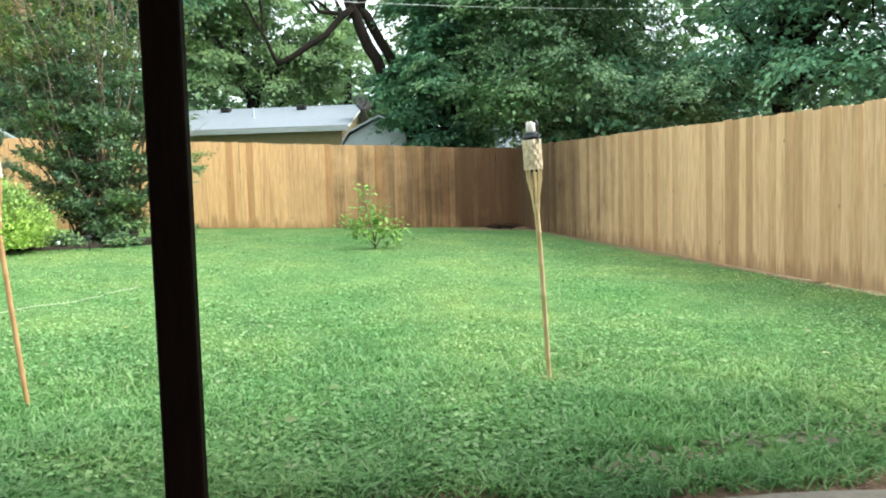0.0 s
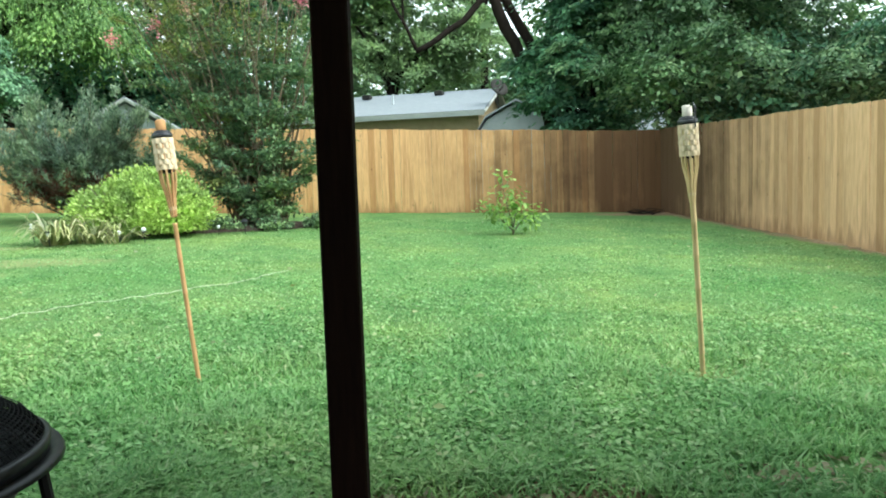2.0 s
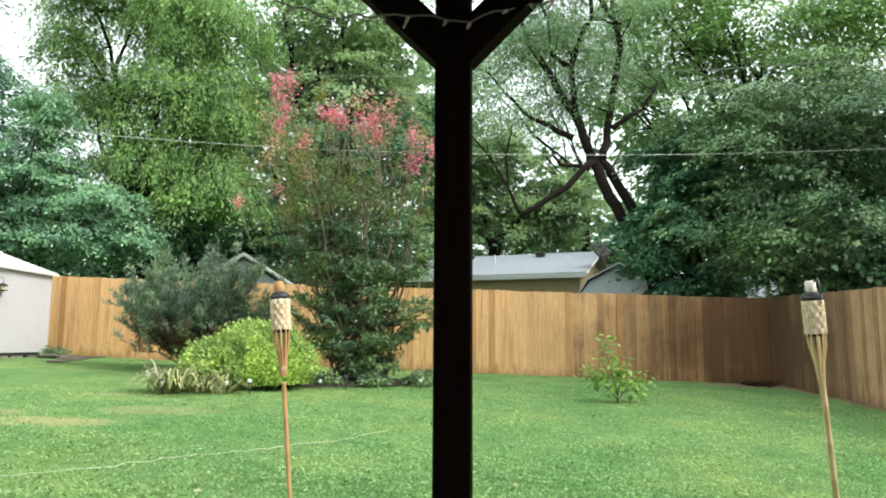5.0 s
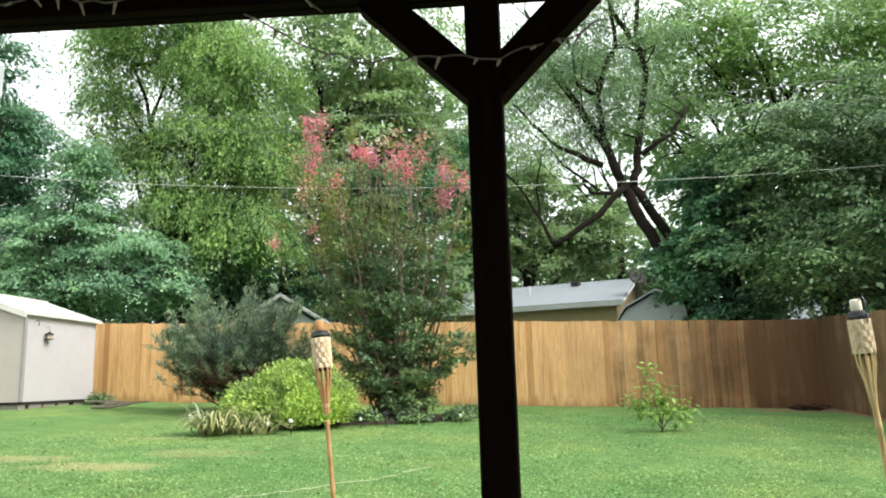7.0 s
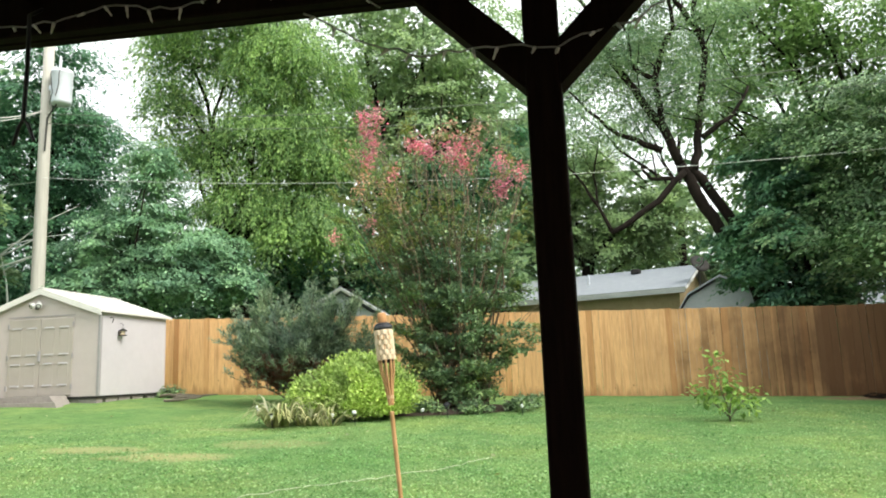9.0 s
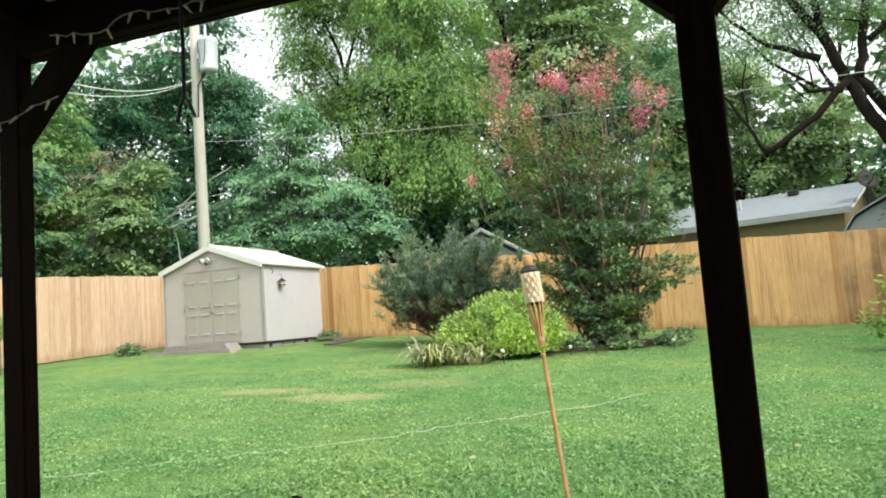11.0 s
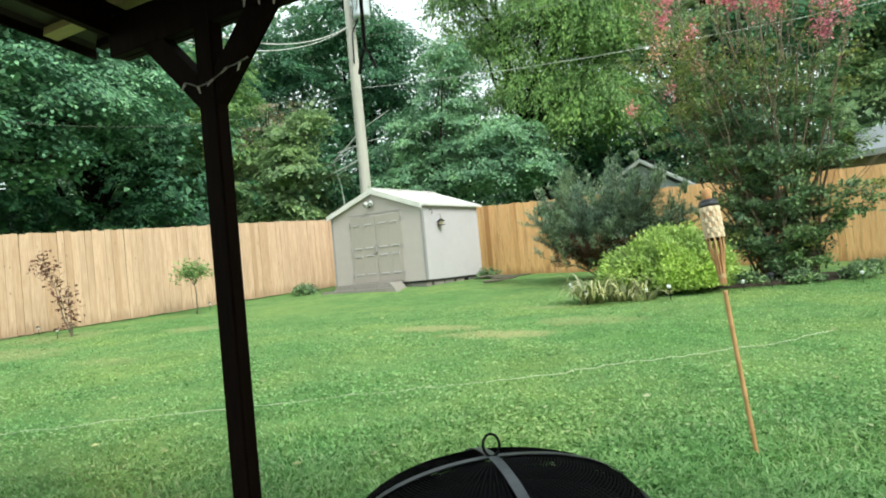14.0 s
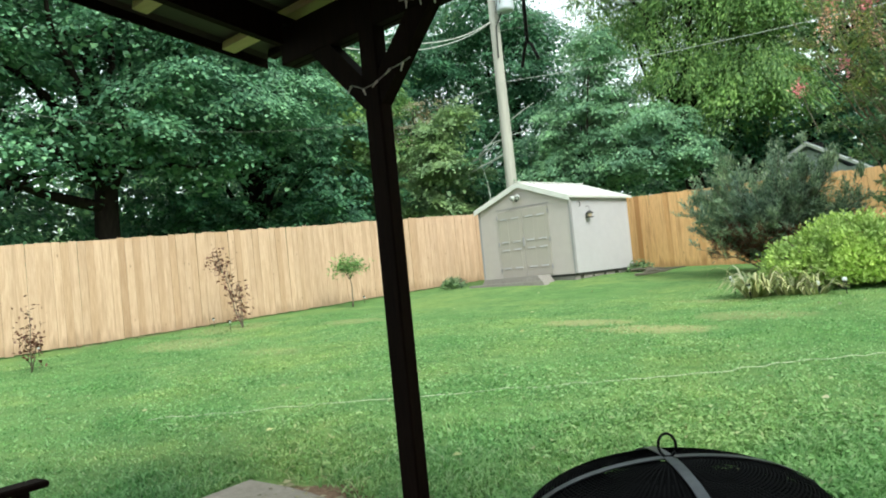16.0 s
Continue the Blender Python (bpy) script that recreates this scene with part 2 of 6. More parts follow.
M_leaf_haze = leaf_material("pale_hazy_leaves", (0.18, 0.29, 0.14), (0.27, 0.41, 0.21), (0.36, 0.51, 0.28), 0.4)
M_leaf_dry = leaf_material("dry_red_leaves", (0.11, 0.04, 0.035), (0.17, 0.075, 0.06), (0.24, 0.13, 0.09))
M_leaf_brown = leaf_material("dead_brown_leaves", (0.18, 0.165, 0.11), (0.26, 0.24, 0.165), (0.35, 0.32, 0.235))
M_leaf_sapling = leaf_material("sapling_leaves", (0.135, 0.281, 0.060), (0.270, 0.467, 0.105), (0.461, 0.651, 0.194))
M_blade_pale = leaf_material("striped_lily_turf", (0.145, 0.198, 0.076), (0.306, 0.346, 0.170), (0.527, 0.511, 0.357))


def lawn_material():
    """Mown lawn: lush and yellowed areas, thin straw-coloured spots, bare soil along the slab."""
    m, nt, b = material("lawn", 0.9, 0, 0.15)
    v = coords(nt)
    fine, mid, big = noise_of(nt, v, 38, 5, 0.7), noise_of(nt, v, 5, 4), noise_of(nt, v, 0.6, 4)
    c = ramp(nt, fine, [(0.28, (0.09, 0.168, 0.056)), (0.52, (0.132, 0.232, 0.076)), (0.75, (0.18, 0.288, 0.104))])
    c = blend(nt, 1.0, c, ramp(nt, mid, [(0.3, (0.78, 0.82, 0.8)), (0.7, (1.15, 1.1, 1.1))]), "MULTIPLY")
    c = blend(nt, 1.0, c, ramp(nt, big, [(0.34, (0.80, 0.92, 0.84)), (0.5, (1.0, 1.0, 1.0)), (0.66, (1.26, 1.1, 1.02))]), "MULTIPLY")
    c = blend(nt, 1.0, c, ramp(nt, noise_of(nt, coords(nt), 1.7, 3), [(0.32, (0.80, 0.86, 0.84)), (0.5, (1.0, 1.0, 1.0)), (0.68, (1.16, 1.1, 1.08))]), "MULTIPLY")
    sep = nt.nodes.new("ShaderNodeSeparateXYZ")
    nt.links.new(v, sep.inputs[0])

    def math_node(op, a, k):
        n = nt.nodes.new("ShaderNodeMath")
        n.operation = op
        for i, val in enumerate((a, k)):
            if isinstance(val, (int, float)):
                n.inputs[i].default_value = val
            else:
                nt.links.new(val, n.inputs[i])
        return n.outputs[0]

    def spot(x, y, rx, ry):
        dx = math_node("DIVIDE", math_node("SUBTRACT", sep.outputs[0], x), rx)
        dy = math_node("DIVIDE", math_node("SUBTRACT", sep.outputs[1], y), ry)
        r = math_node("ADD", math_node("MULTIPLY", dx, dx), math_node("MULTIPLY", dy, dy))
        return math_node("ADD", r, math_node("MULTIPLY", math_node("SUBTRACT", mid, 0.5), 2.4))

    for x, y, rx, ry, k in ((-3.75, 7.8, 0.8, 0.36, 0.62), (-4.85, 8.35, 0.8, 0.34, 0.52), (-3.0, 8.8, 0.8, 0.45, 0.36), (1.9, 3.5, 0.35, 0.16, 0.3), (-0.65, 3.75, 0.3, 0.14, 0.25), (-4.0, 10.35, 0.7, 0.2, 0.45), (-9.6, 8.8, 0.8, 0.4, 0.35), (-10.9, 6.4, 1.3, 0.8, 0.42), (-12.0, 8.0, 0.9, 1.0, 0.4), (-8.2, 6.0, 0.7, 0.3, 0.3)):
        f = ramp(nt, spot(x, y, rx, ry), [(0.3, (k, k, k)), (1.0, (0, 0, 0))])
        c = blend(nt, f, c, (0.36, 0.32, 0.16))
    kink = math_node("MAXIMUM", math_node("MULTIPLY", math_node("SUBTRACT", sep.outputs[0], 0.6), 0.19), 0.0)
    edge = math_node("ADD", math_node("SUBTRACT", math_node("ADD", math_node("ADD", sep.outputs[1], kink), math_node("MULTIPLY", sep.outputs[0], 0.045)), 2.217), math_node("MULTIPLY", math_node("SUBTRACT", mid, 0.5), 0.9))
    tuft = noise_of(nt, coords(nt), 11, 3, 0.7)
    c = blend(nt, 1.0, c, ramp(nt, tuft, [(0.36, (0.84, 0.88, 0.86)), (0.5, (1.0, 1.0, 1.0)), (0.64, (1.1, 1.07, 1.05))]), "MULTIPLY")
    soil = ramp(nt, fine, [(0.3, (0.12, 0.065, 0.042)), (0.7, (0.34, 0.22, 0.15))])
    west = ramp(nt, math_node("MULTIPLY", math_node("ADD", sep.outputs[0], 3.6), 2.0), [(0.0, (0, 0, 0)), (0.5, (1, 1, 1))])
    c = blend(nt, blend(nt, 1.0, ramp(nt, edge, [(0.13, (1, 1, 1)), (0.25, (0, 0, 0))]), west, "MULTIPLY"), c, soil)
    side = math_node("SUBTRACT", math_node("SUBTRACT", sep.outputs[0], math_node("MULTIPLY", sep.outputs[1], 0.1212)), 5.85)
    side = math_node("ADD", side, math_node("MULTIPLY", math_node("SUBTRACT", mid, 0.5), 0.9))
    c = blend(nt, ramp(nt, math_node("ADD", side, 0.5), [(0.3, (0, 0, 0)), (0.45, (0.85, 0.85, 0.85))]), c, soil)
    c = blend(nt, ramp(nt, spot(7.1, 15.2, 1.3, 0.55), [(0.3, (0.9, 0.9, 0.9)), (1.0, (0, 0, 0))]), c, soil)
    nt.links.new(c, b.inputs["Base Color"])
    bump(nt, b, fine, 0.8, 0.03)
    return m


M_lawn = lawn_material()


def grass_material():
    m, nt, b = material("grass_blades", 0.55, 0, 0.3)
    c = ramp(nt, island(nt), [(0.0, (0.10, 0.22, 0.07)), (0.45, (0.195, 0.37, 0.125)), (0.82, (0.31, 0.49, 0.21)), (0.95, (0.35, 0.51, 0.25)), (1.0, (0.40, 0.46, 0.26))])
    big = noise_of(nt, coords(nt), 0.6, 4)
    c = blend(nt, 1.0, c, ramp(nt, big, [(0.34, (0.80, 0.92, 0.84)), (0.5, (1.0, 1.0, 1.0)), (0.66, (1.26, 1.1, 1.02))]), "MULTIPLY")
    c = blend(nt, 1.0, c, ramp(nt, noise_of(nt, coords(nt), 1.7, 3), [(0.32, (0.80, 0.86, 0.84)), (0.5, (1.0, 1.0, 1.0)), (0.68, (1.16, 1.1, 1.08))]), "MULTIPLY")
    nt.links.new(c, b.inputs["Base Color"])
    tr, mx = nt.nodes.new("ShaderNodeBsdfTranslucent"), nt.nodes.new("ShaderNodeMixShader")
    nt.links.new(c, tr.inputs["Color"])
    mx.inputs["Fac"].default_value = 0.45
    nt.links.new(b.outputs[0], mx.inputs[1])
    nt.links.new(tr.outputs[0], mx.inputs[2])
    nt.links.new(mx.outputs[0], nt.nodes["Material Output"].inputs["Surface"])
    return m


M_grass = grass_material()


# ---- mesh helpers ----
def mesh_object(name, mesh, mat, parent=None, label=""):
    mesh.materials.append(mat)
    ob = new(name, mesh)
    if parent:
        ob.parent = parent
    if label:
        ob["label"] = label
    return ob


def part(name, bm, mat, parent=None, label="", smooth=False):
    """Links a bmesh as one mesh object under a thing."""
    me = bpy.data.meshes.new(name)
    bm.to_mesh(me)
    bm.free()
    if smooth:
        me.polygons.foreach_set("use_smooth", [True] * len(me.polygons))
    return mesh_object(name, me, mat, parent, label)


def from_arrays(name, verts, faces, mat, parent=None, label=""):
    """A mesh from an (n, 3) array of corners and an (m, 3) array of triangles."""
    me = bpy.data.meshes.new(name)
    me.vertices.add(len(verts))
    me.vertices.foreach_set("co", np.asarray(verts, dtype=np.float32).ravel())
    me.loops.add(len(faces) * 3)
    me.loops.foreach_set("vertex_index", np.asarray(faces, dtype=np.int32).ravel())
    me.polygons.add(len(faces))
    me.polygons.foreach_set("loop_start", np.arange(0, len(faces) * 3, 3, dtype=np.int32))
    me.update(calc_edges=True)
    me.validate()
    return mesh_object(name, me, mat, parent, label)


def empty(name, x, y, z=None, turn=0.0):
    ob = new(name)
    ob.empty_display_size = 0.1
    ob.matrix_basis = pose(x, y, gz(x, y) if z is None else z, 0, 0, turn)
    return ob


def add_box(bm, x0, x1, y0, y1, z0, z1, bevel=0.0):
    r = bmesh.ops.create_cube(bm, size=1.0, matrix=Matrix.LocRotScale(((x0 + x1) / 2, (y0 + y1) / 2, (z0 + z1) / 2), None, (x1 - x0, y1 - y0, z1 - z0)))
    if bevel:
        es = list({e for v in r["verts"] for e in v.link_edges})
        bmesh.ops.bevel(bm, geom=es, offset=bevel, segments=1, affect="EDGES")
    return bm


def box(x0, x1, y0, y1, z0, z1, bevel=0.0):
    return add_box(bmesh.new(), x0, x1, y0, y1, z0, z1, bevel)


def add_tube(bm, pts, radii, sides=8, caps=True):
    """A tapered tube along points."""
    pts = [Vector(p) for p in pts]
    rings = []
    for i, p in enumerate(pts):
        d = (pts[min(i + 1, len(pts) - 1)] - pts[max(i - 1, 0)]).normalized()
        a = d.cross(Vector((0.31, 0.17, 0.93)) if abs(d.z) < 0.9 else Vector((1, 0.1, 0))).normalized()
        b = d.cross(a)
        r = radii[i] if isinstance(radii, (list, tuple)) else radii
        rings.append([bm.verts.new(p + (a * math.cos(k * math.tau / sides) + b * math.sin(k * math.tau / sides)) * r) for k in range(sides)])
    for r0, r1 in zip(rings, rings[1:]):
        for k in range(sides):
            bm.faces.new((r0[k], r0[(k + 1) % sides], r1[(k + 1) % sides], r1[k]))
    if caps:
        bm.faces.new(rings[0][::-1])
        bm.faces.new(rings[-1])
    return bm


def tube(pts, radii, sides=8, caps=True):
    return add_tube(bmesh.new(), pts, radii, sides, caps)


def add_lathe(bm, profile, sides=24, close=False):
    """A surface of revolution about z from (radius, height) pairs."""
    rings = [[bm.verts.new((max(r, 1e-4) * math.cos(k * math.tau / sides), max(r, 1e-4) * math.sin(k * math.tau / sides), z)) for k in range(sides)] for r, z in profile]
    for r0, r1 in zip(rings, rings[1:]):
        for k in range(sides):
            bm.faces.new((r0[k], r0[(k + 1) % sides], r1[(k + 1) % sides], r1[k]))
    return bm


def lathe(profile, sides=24):
    return add_lathe(bmesh.new(), profile, sides)


def prism(poly, y0, y1):
    """A polygon of (x, z) drawn out along y."""
    bm = bmesh.new()
    a = [bm.verts.new((x, y0, z)) for x, z in poly]
    b = [bm.verts.new((x, y1, z)) for x, z in poly]
    n = len(poly)
    bm.faces.new(a)
    bm.faces.new(b[::-1])
    for k in range(n):
        bm.faces.new((a[k], b[k], b[(k + 1) % n], a[(k + 1) % n]))
    bmesh.ops.recalc_face_normals(bm, faces=bm.faces)
    return bm


def sag(a, b, drop, n=16):
    """Points of a cable hanging between two places."""
    a, b = Vector(a), Vector(b)
    return [a.lerp(b, i / n) - Vector((0, 0, drop * 4 * (i / n) * (1 - i / n))) for i in range(n + 1)]


# ---- foliage helpers ----
def unit(rng, n):
    v = rng.normal(size=(n, 3))
    return v / np.linalg.norm(v, axis=1, keepdims=True)


def leaves(name, at, rng, size, mat, parent=None, label="", aspect=0.5, down=0.3, along=None, spread=0.5, face=None, level=0.6):
    """One mesh of folded pointed leaves, a leaf at each place; down: how far the tips hang; along: the way the tips point; face: the way the upper sides look."""
    n = len(at)
    d = unit(rng, n)
    d[:, 2] = d[:, 2] * 0.6 - down * 0.6
    if along is not None:
        d = along + d * spread
    d /= np.linalg.norm(d, axis=1, keepdims=True)
    up = (np.tile([0.0, 0.0, 1.0], (n, 1)) if face is None else face) + unit(rng, n) * level
    side = np.cross(d, up)
    side /= np.linalg.norm(side, axis=1, keepdims=True) + 1e-9
    nrm = np.cross(side, d)
    s = size * rng.uniform(0.65, 1.35, (n, 1))
    w = s * aspect * 0.5
    v = np.empty((n, 4, 3))
    v[:, 0] = at
    v[:, 1] = at + d * s * 0.45 + side * w + nrm * w * 0.35
    v[:, 2] = at + d * s
    v[:, 3] = at + d * s * 0.45 - side * w + nrm * w * 0.35
    k = np.arange(n)[:, None] * 4
    f = np.concatenate([k + [0, 1, 2], k + [0, 2, 3]], axis=1).reshape(-1, 3)
    ob = from_arrays(name, v.reshape(-1, 3), f, mat, parent, label)
    ob["kind"] = "stuff"
    return ob


def crown_points(rng, lobes, clumps, per, clump=0.5, flat=0.6, shell=0.55, rough=0.4, keep_above=None):
    """Places of leaves: clumps near the skin of overlapping lobes (x, y, z, rx, ry, rz), each clump a loose flattened spray."""
    lob = np.array(lobes, dtype=float)
    vol = (lob[:, 3] * lob[:, 4] * lob[:, 5]) ** (2 / 3)
    pick = rng.choice(len(lob), clumps, p=vol / vol.sum())
    u = unit(rng, clumps)
    r = shell + (1 - shell) * rng.random(clumps) ** 0.6 + rng.normal(size=clumps) * rough * 0.5
    c = lob[pick, :3] + u * lob[pick, 3:] * r[:, None]
    size = clump * rng.uniform(0.5, 1.5, clumps)
    cnt = rng.integers(int(per * 0.5), int(per * 1.5), clumps)
    idx = np.repeat(np.arange(clumps), cnt)
    off = rng.normal(size=(len(idx), 3)) * size[idx, None] * np.array([0.6, 0.6, 0.6 * flat])
    p = c[idx] + off
    p[:, 2] -= 0.25 * (off[:, 0] ** 2 + off[:, 1] ** 2) / np.maximum(size[idx], 0.05)
    if keep_above is not None:
        p = p[p[:, 2] > keep_above]
    return p


def bough_points(rng, lobes, boughs, per, size, droop=0.4):
    """Leaf places on flat boughs that reach out of the lobes and sag at their ends, and the way each leaf points."""
    lob = np.array(lobes, dtype=float)
    area = (lob[:, 3] * lob[:, 4] * lob[:, 5]) ** (2 / 3)
    pick = rng.choice(len(lob), boughs, p=area / area.sum())
    u = unit(rng, boughs)
    u[:, 2] = u[:, 2] * 0.95 + 0.08
    reach = rng.uniform(0.5, 1.02, (boughs, 1)) + (rng.random((boughs, 1)) < 0.22) * rng.uniform(0.0, 0.4, (boughs, 1))
    c = lob[pick, :3] + u * lob[pick, 3:] * reach
    o = u * [1, 1, 0.0] + rng.normal(size=(boughs, 3)) * [0.35, 0.35, 0.0]
    o /= np.linalg.norm(o, axis=1, keepdims=True) + 1e-6
    side = np.stack([-o[:, 1], o[:, 0], np.zeros(boughs)], 1)
    tilt = droop * rng.uniform(0.3, 1.6, boughs)
    s = size * rng.uniform(0.55, 1.45, boughs)
    idx = np.repeat(np.arange(boughs), rng.integers(int(per * 0.5), int(per * 1.5), boughs))
    n = len(idx)
    a, b, w = rng.normal(size=n) * 0.62, rng.normal(size=n) * 0.42, rng.normal(size=n) * 0.11
    b *= np.clip(1.15 - 0.5 * a, 0.35, 1.6)
    p = c[idx] + s[idx, None] * (o[idx] * a[:, None] + side[idx] * b[:, None])
    p[:, 2] += s[idx] * (w - tilt[idx] * a - 0.22 * (a * a + b * b))
    along = o[idx] * 0.8 + side[idx] * (b * 0.8)[:, None] + np.array([0, 0, -0.35])
    return p, along


def sub_lobes(rng, lobes, count):
    """Breaks each lobe into smaller rounded masses near its skin, so that the crown bulges and has deep gaps."""
    lob = np.array(lobes, dtype=float)
    area = (lob[:, 3] * lob[:, 4] * lob[:, 5]) ** (2 / 3)
    out = []
    for l, share in zip(lob, area / area.sum()):
        m = max(6, int(round(count * share)))
        turn = rng.uniform(0, math.tau)
        for k in range(m):
            z = 1 - 1.55 * (k + 0.5) / m + rng.normal() * 0.08
            z = min(max(z, -0.7), 0.98)
            a = turn + k * 2.39996 + rng.normal() * 0.25
            r = math.sqrt(1 - z * z)
            u = np.array([r * math.cos(a), r * math.sin(a), z])
            c = l[:3] + u * l[3:] * rng.uniform(0.6, 0.98)
            q = rng.uniform(0.75, 1.3) * 1.25 / math.sqrt(m)
            out.append((*c, *(l[3:] * q * np.array([1.1, 1.1, 0.85])), *u))
    return np.array(out)


def spray_points(rng, lobes, sprays, per, size, droop=0.4):
    """Leaf places on flat overlapping sprays that clothe the lobes' smaller masses; the way each leaf points and faces."""
    sub = sub_lobes(rng, lobes, sprays / 11)
    area = (sub[:, 3] * sub[:, 4] * sub[:, 5]) ** (2 / 3)
    pick = rng.choice(len(sub), sprays, p=area / area.sum())
    u = unit(rng, sprays)
    u[:, 2] = np.where(u[:, 2] < -0.35, -u[:, 2], u[:, 2])
    c = sub[pick, :3] + u * sub[pick, 3:6] * rng.uniform(0.7, 1.08, (sprays, 1))
    o = (u + 0.9 * sub[pick, 6:9]) * [1, 1, 0] + rng.normal(size=(sprays, 3)) * [0.3, 0.3, 0]
    o /= np.linalg.norm(o, axis=1, keepdims=True) + 1e-6
    side = np.stack([-o[:, 1], o[:, 0], np.zeros(sprays)], 1)
    t = droop * rng.uniform(0.2, 1.7, sprays)
    o = np.stack([o[:, 0] * np.cos(t), o[:, 1] * np.cos(t), -np.sin(t)], 1)
    nrm = np.cross(o, side)
    s = size * rng.uniform(0.6, 1.4, sprays)
    idx = np.repeat(np.arange(sprays), rng.integers(int(per * 0.6), int(per * 1.4), sprays))
    n = len(idx)
    a = rng.normal(size=n) * 0.42 + 0.1
    b = rng.normal(size=n) * 0.36 * np.clip(1.1 - 0.55 * a, 0.3, 1.5)
    w = rng.normal(size=n) * 0.08 - 0.24 * (a * a + b * b)
    p = c[idx] + s[idx, None] * (o[idx] * a[:, None] + side[idx] * b[:, None] + nrm[idx] * w[:, None])
    along = o[idx] * 0.8 + side[idx] * (b * 1.1)[:, None] + np.array([0, 0, -0.15])
    return p, along, nrm[idx]


def limb_points(rng, a, b, bend=0.12, n=6):
    a, b = np.array(a, float), np.array(b, float)
    L = np.linalg.norm(b - a)
    k = rng.normal(size=3) * L * bend
    return [tuple(a + (b - a) * t + k * 4 * t * (1 - t) * 0.5 + rng.normal(size=3) * L * 0.012) for t in np.linspace(0, 1, n)]


def tree(name, seed, x, y, trunk_r, fork, lobes, clumps, per, leaf, mat, label, clump=0.6, limbs=14, bark=None, aspect=0.5, down=0.4, category="tree", droop=0.4, lean=(0, 0)):
    """A tree: tapered trunk with limbs into its lobes, and a crown of many small leaves. Lobes and fork height are in world metres."""
    rng = np.random.default_rng(seed)
    g = gz(x, y)
    root = empty(name, x, y)
    loc = [(l[0] - x, l[1] - y, l[2] - g, *l[3:]) for l in lobes]
    bm = bmesh.new()
    f = (lean[0], lean[1], fork - g)
    add_tube(bm, [(0, 0, -0.3), (lean[0] * 0.1, lean[1] * 0.1, 0.25), *limb_points(rng, (lean[0] * 0.2, lean[1] * 0.2, 0.9), f, 0.04, 5)], [trunk_r * 1.5, trunk_r * 1.15] + [trunk_r * k for k in (1.0, 0.95, 0.9, 0.85, 0.8)], 12)
    for i in range(limbs):
        l = loc[i % len(loc)]
        u = unit(rng, 1)[0] * 0.6
        end = (l[0] + u[0] * l[3], l[1] + u[1] * l[4], l[2] + u[2] * l[5] + 0.2 * l[5])
        s = np.array(f) * (1 - 0.35 * rng.random() * (i % 3 == 0))
        r0 = trunk_r * rng.uniform(0.28, 0.55)
        pts = limb_points(rng, s, end, 0.16, 7)
        add_tube(bm, pts, [r0 * (1 - 0.85 * k / 6) for k in range(7)], 7)
        for j in (3, 4, 5):
            tip = np.array(pts[j]) + unit(rng, 1)[0] * np.array([l[3], l[4], l[5]]) * 0.55
            add_tube(bm, limb_points(rng, pts[j], tip, 0.14, 5), [r0 * 0.35 * (1 - 0.8 * k / 4) for k in range(5)], 5)
    part("trunk", bm, bark or M_bark, root, smooth=True)
    p, along, face = spray_points(rng, loc, int(clumps * 0.8), int(per * 1.5), clump * 1.15, droop)
    leaves("crown", p, rng, leaf * 0.85, mat, root, aspect=aspect, along=along, spread=0.5, face=face, level=0.4)
    p = crown_points(rng, [(*l[:3], l[3] * 0.66, l[4] * 0.66, l[5] * 0.66) for l in loc], int(clumps * 0.5), int(per * 0.5), clump * 0.9, 0.9, 0.1, 0.08)
    leaves("inner_foliage", p, rng, leaf * 1.25, mat, root, aspect=aspect * 1.2, down=down)
    tagged(root, label, category)
    return root


# ---- ground, patio, porch ----
def make_ground():
    xs = [-900, -300, -120, -60] + [float(v) for v in np.arange(-30, 31, 1)] + [60, 120, 300, 900]
    ys = [-900, -300, -120, -40] + [float(v) for v in np.arange(-10, 47, 1)] + [80, 160, 400, 900]
    bm = bmesh.new()
    g = [[bm.verts.new((x, y, gz(x, y))) for x in xs] for y in ys]
    for j in range(len(ys) - 1):
        for i in range(len(xs) - 1):
            bm.faces.new((g[j][i], g[j][i + 1], g[j + 1][i + 1], g[j + 1][i]))
    ob = part("ground", bm, M_lawn, smooth=True)
    tagged(ob, "green mown lawn climbing gently from the patio", "lawn", kind="structure")


make_ground()


def slab_edge(x):
    return 2.217 - 0.045 * x - 0.19 * max(0.0, x - 0.6)


def make_patio():
    bm = bmesh.new()
    top, low = [], []
    rim = [(-3.72, -2.4), (5.5, -2.4)] + [(x, slab_edge(x) + 0.012 * math.sin(7 * x)) for x in np.linspace(5.5, -3.72, 60)]
    for x, y in rim:
        top.append(bm.verts.new((x, y, gz(x, y) + 0.018)))
        low.append(bm.verts.new((x, y, gz(x, y) - 0.12)))
    bm.faces.new(top)
    n = len(rim)
    for k in range(n):
        bm.faces.new((top[k], low[k], low[(k + 1) % n], top[(k + 1) % n]))
    bmesh.ops.recalc_face_normals(bm, faces=bm.faces)
    tagged(part("patio_slab", bm, M_concrete), "weathered grey-tan concrete patio slab beside the lawn", "patio", kind="structure")


make_patio()

POST_Y, BEAM_Z, ROW = 1.865, 2.14, -3.59
PORCH = pose(0.015, POST_Y, 0, 0, 0, ROW)


def porch(x, y, z=0.0):
    """A place of the porch, whose row of posts runs slightly askew."""
    return PORCH @ Vector((x - 0.015, y - POST_Y, z))


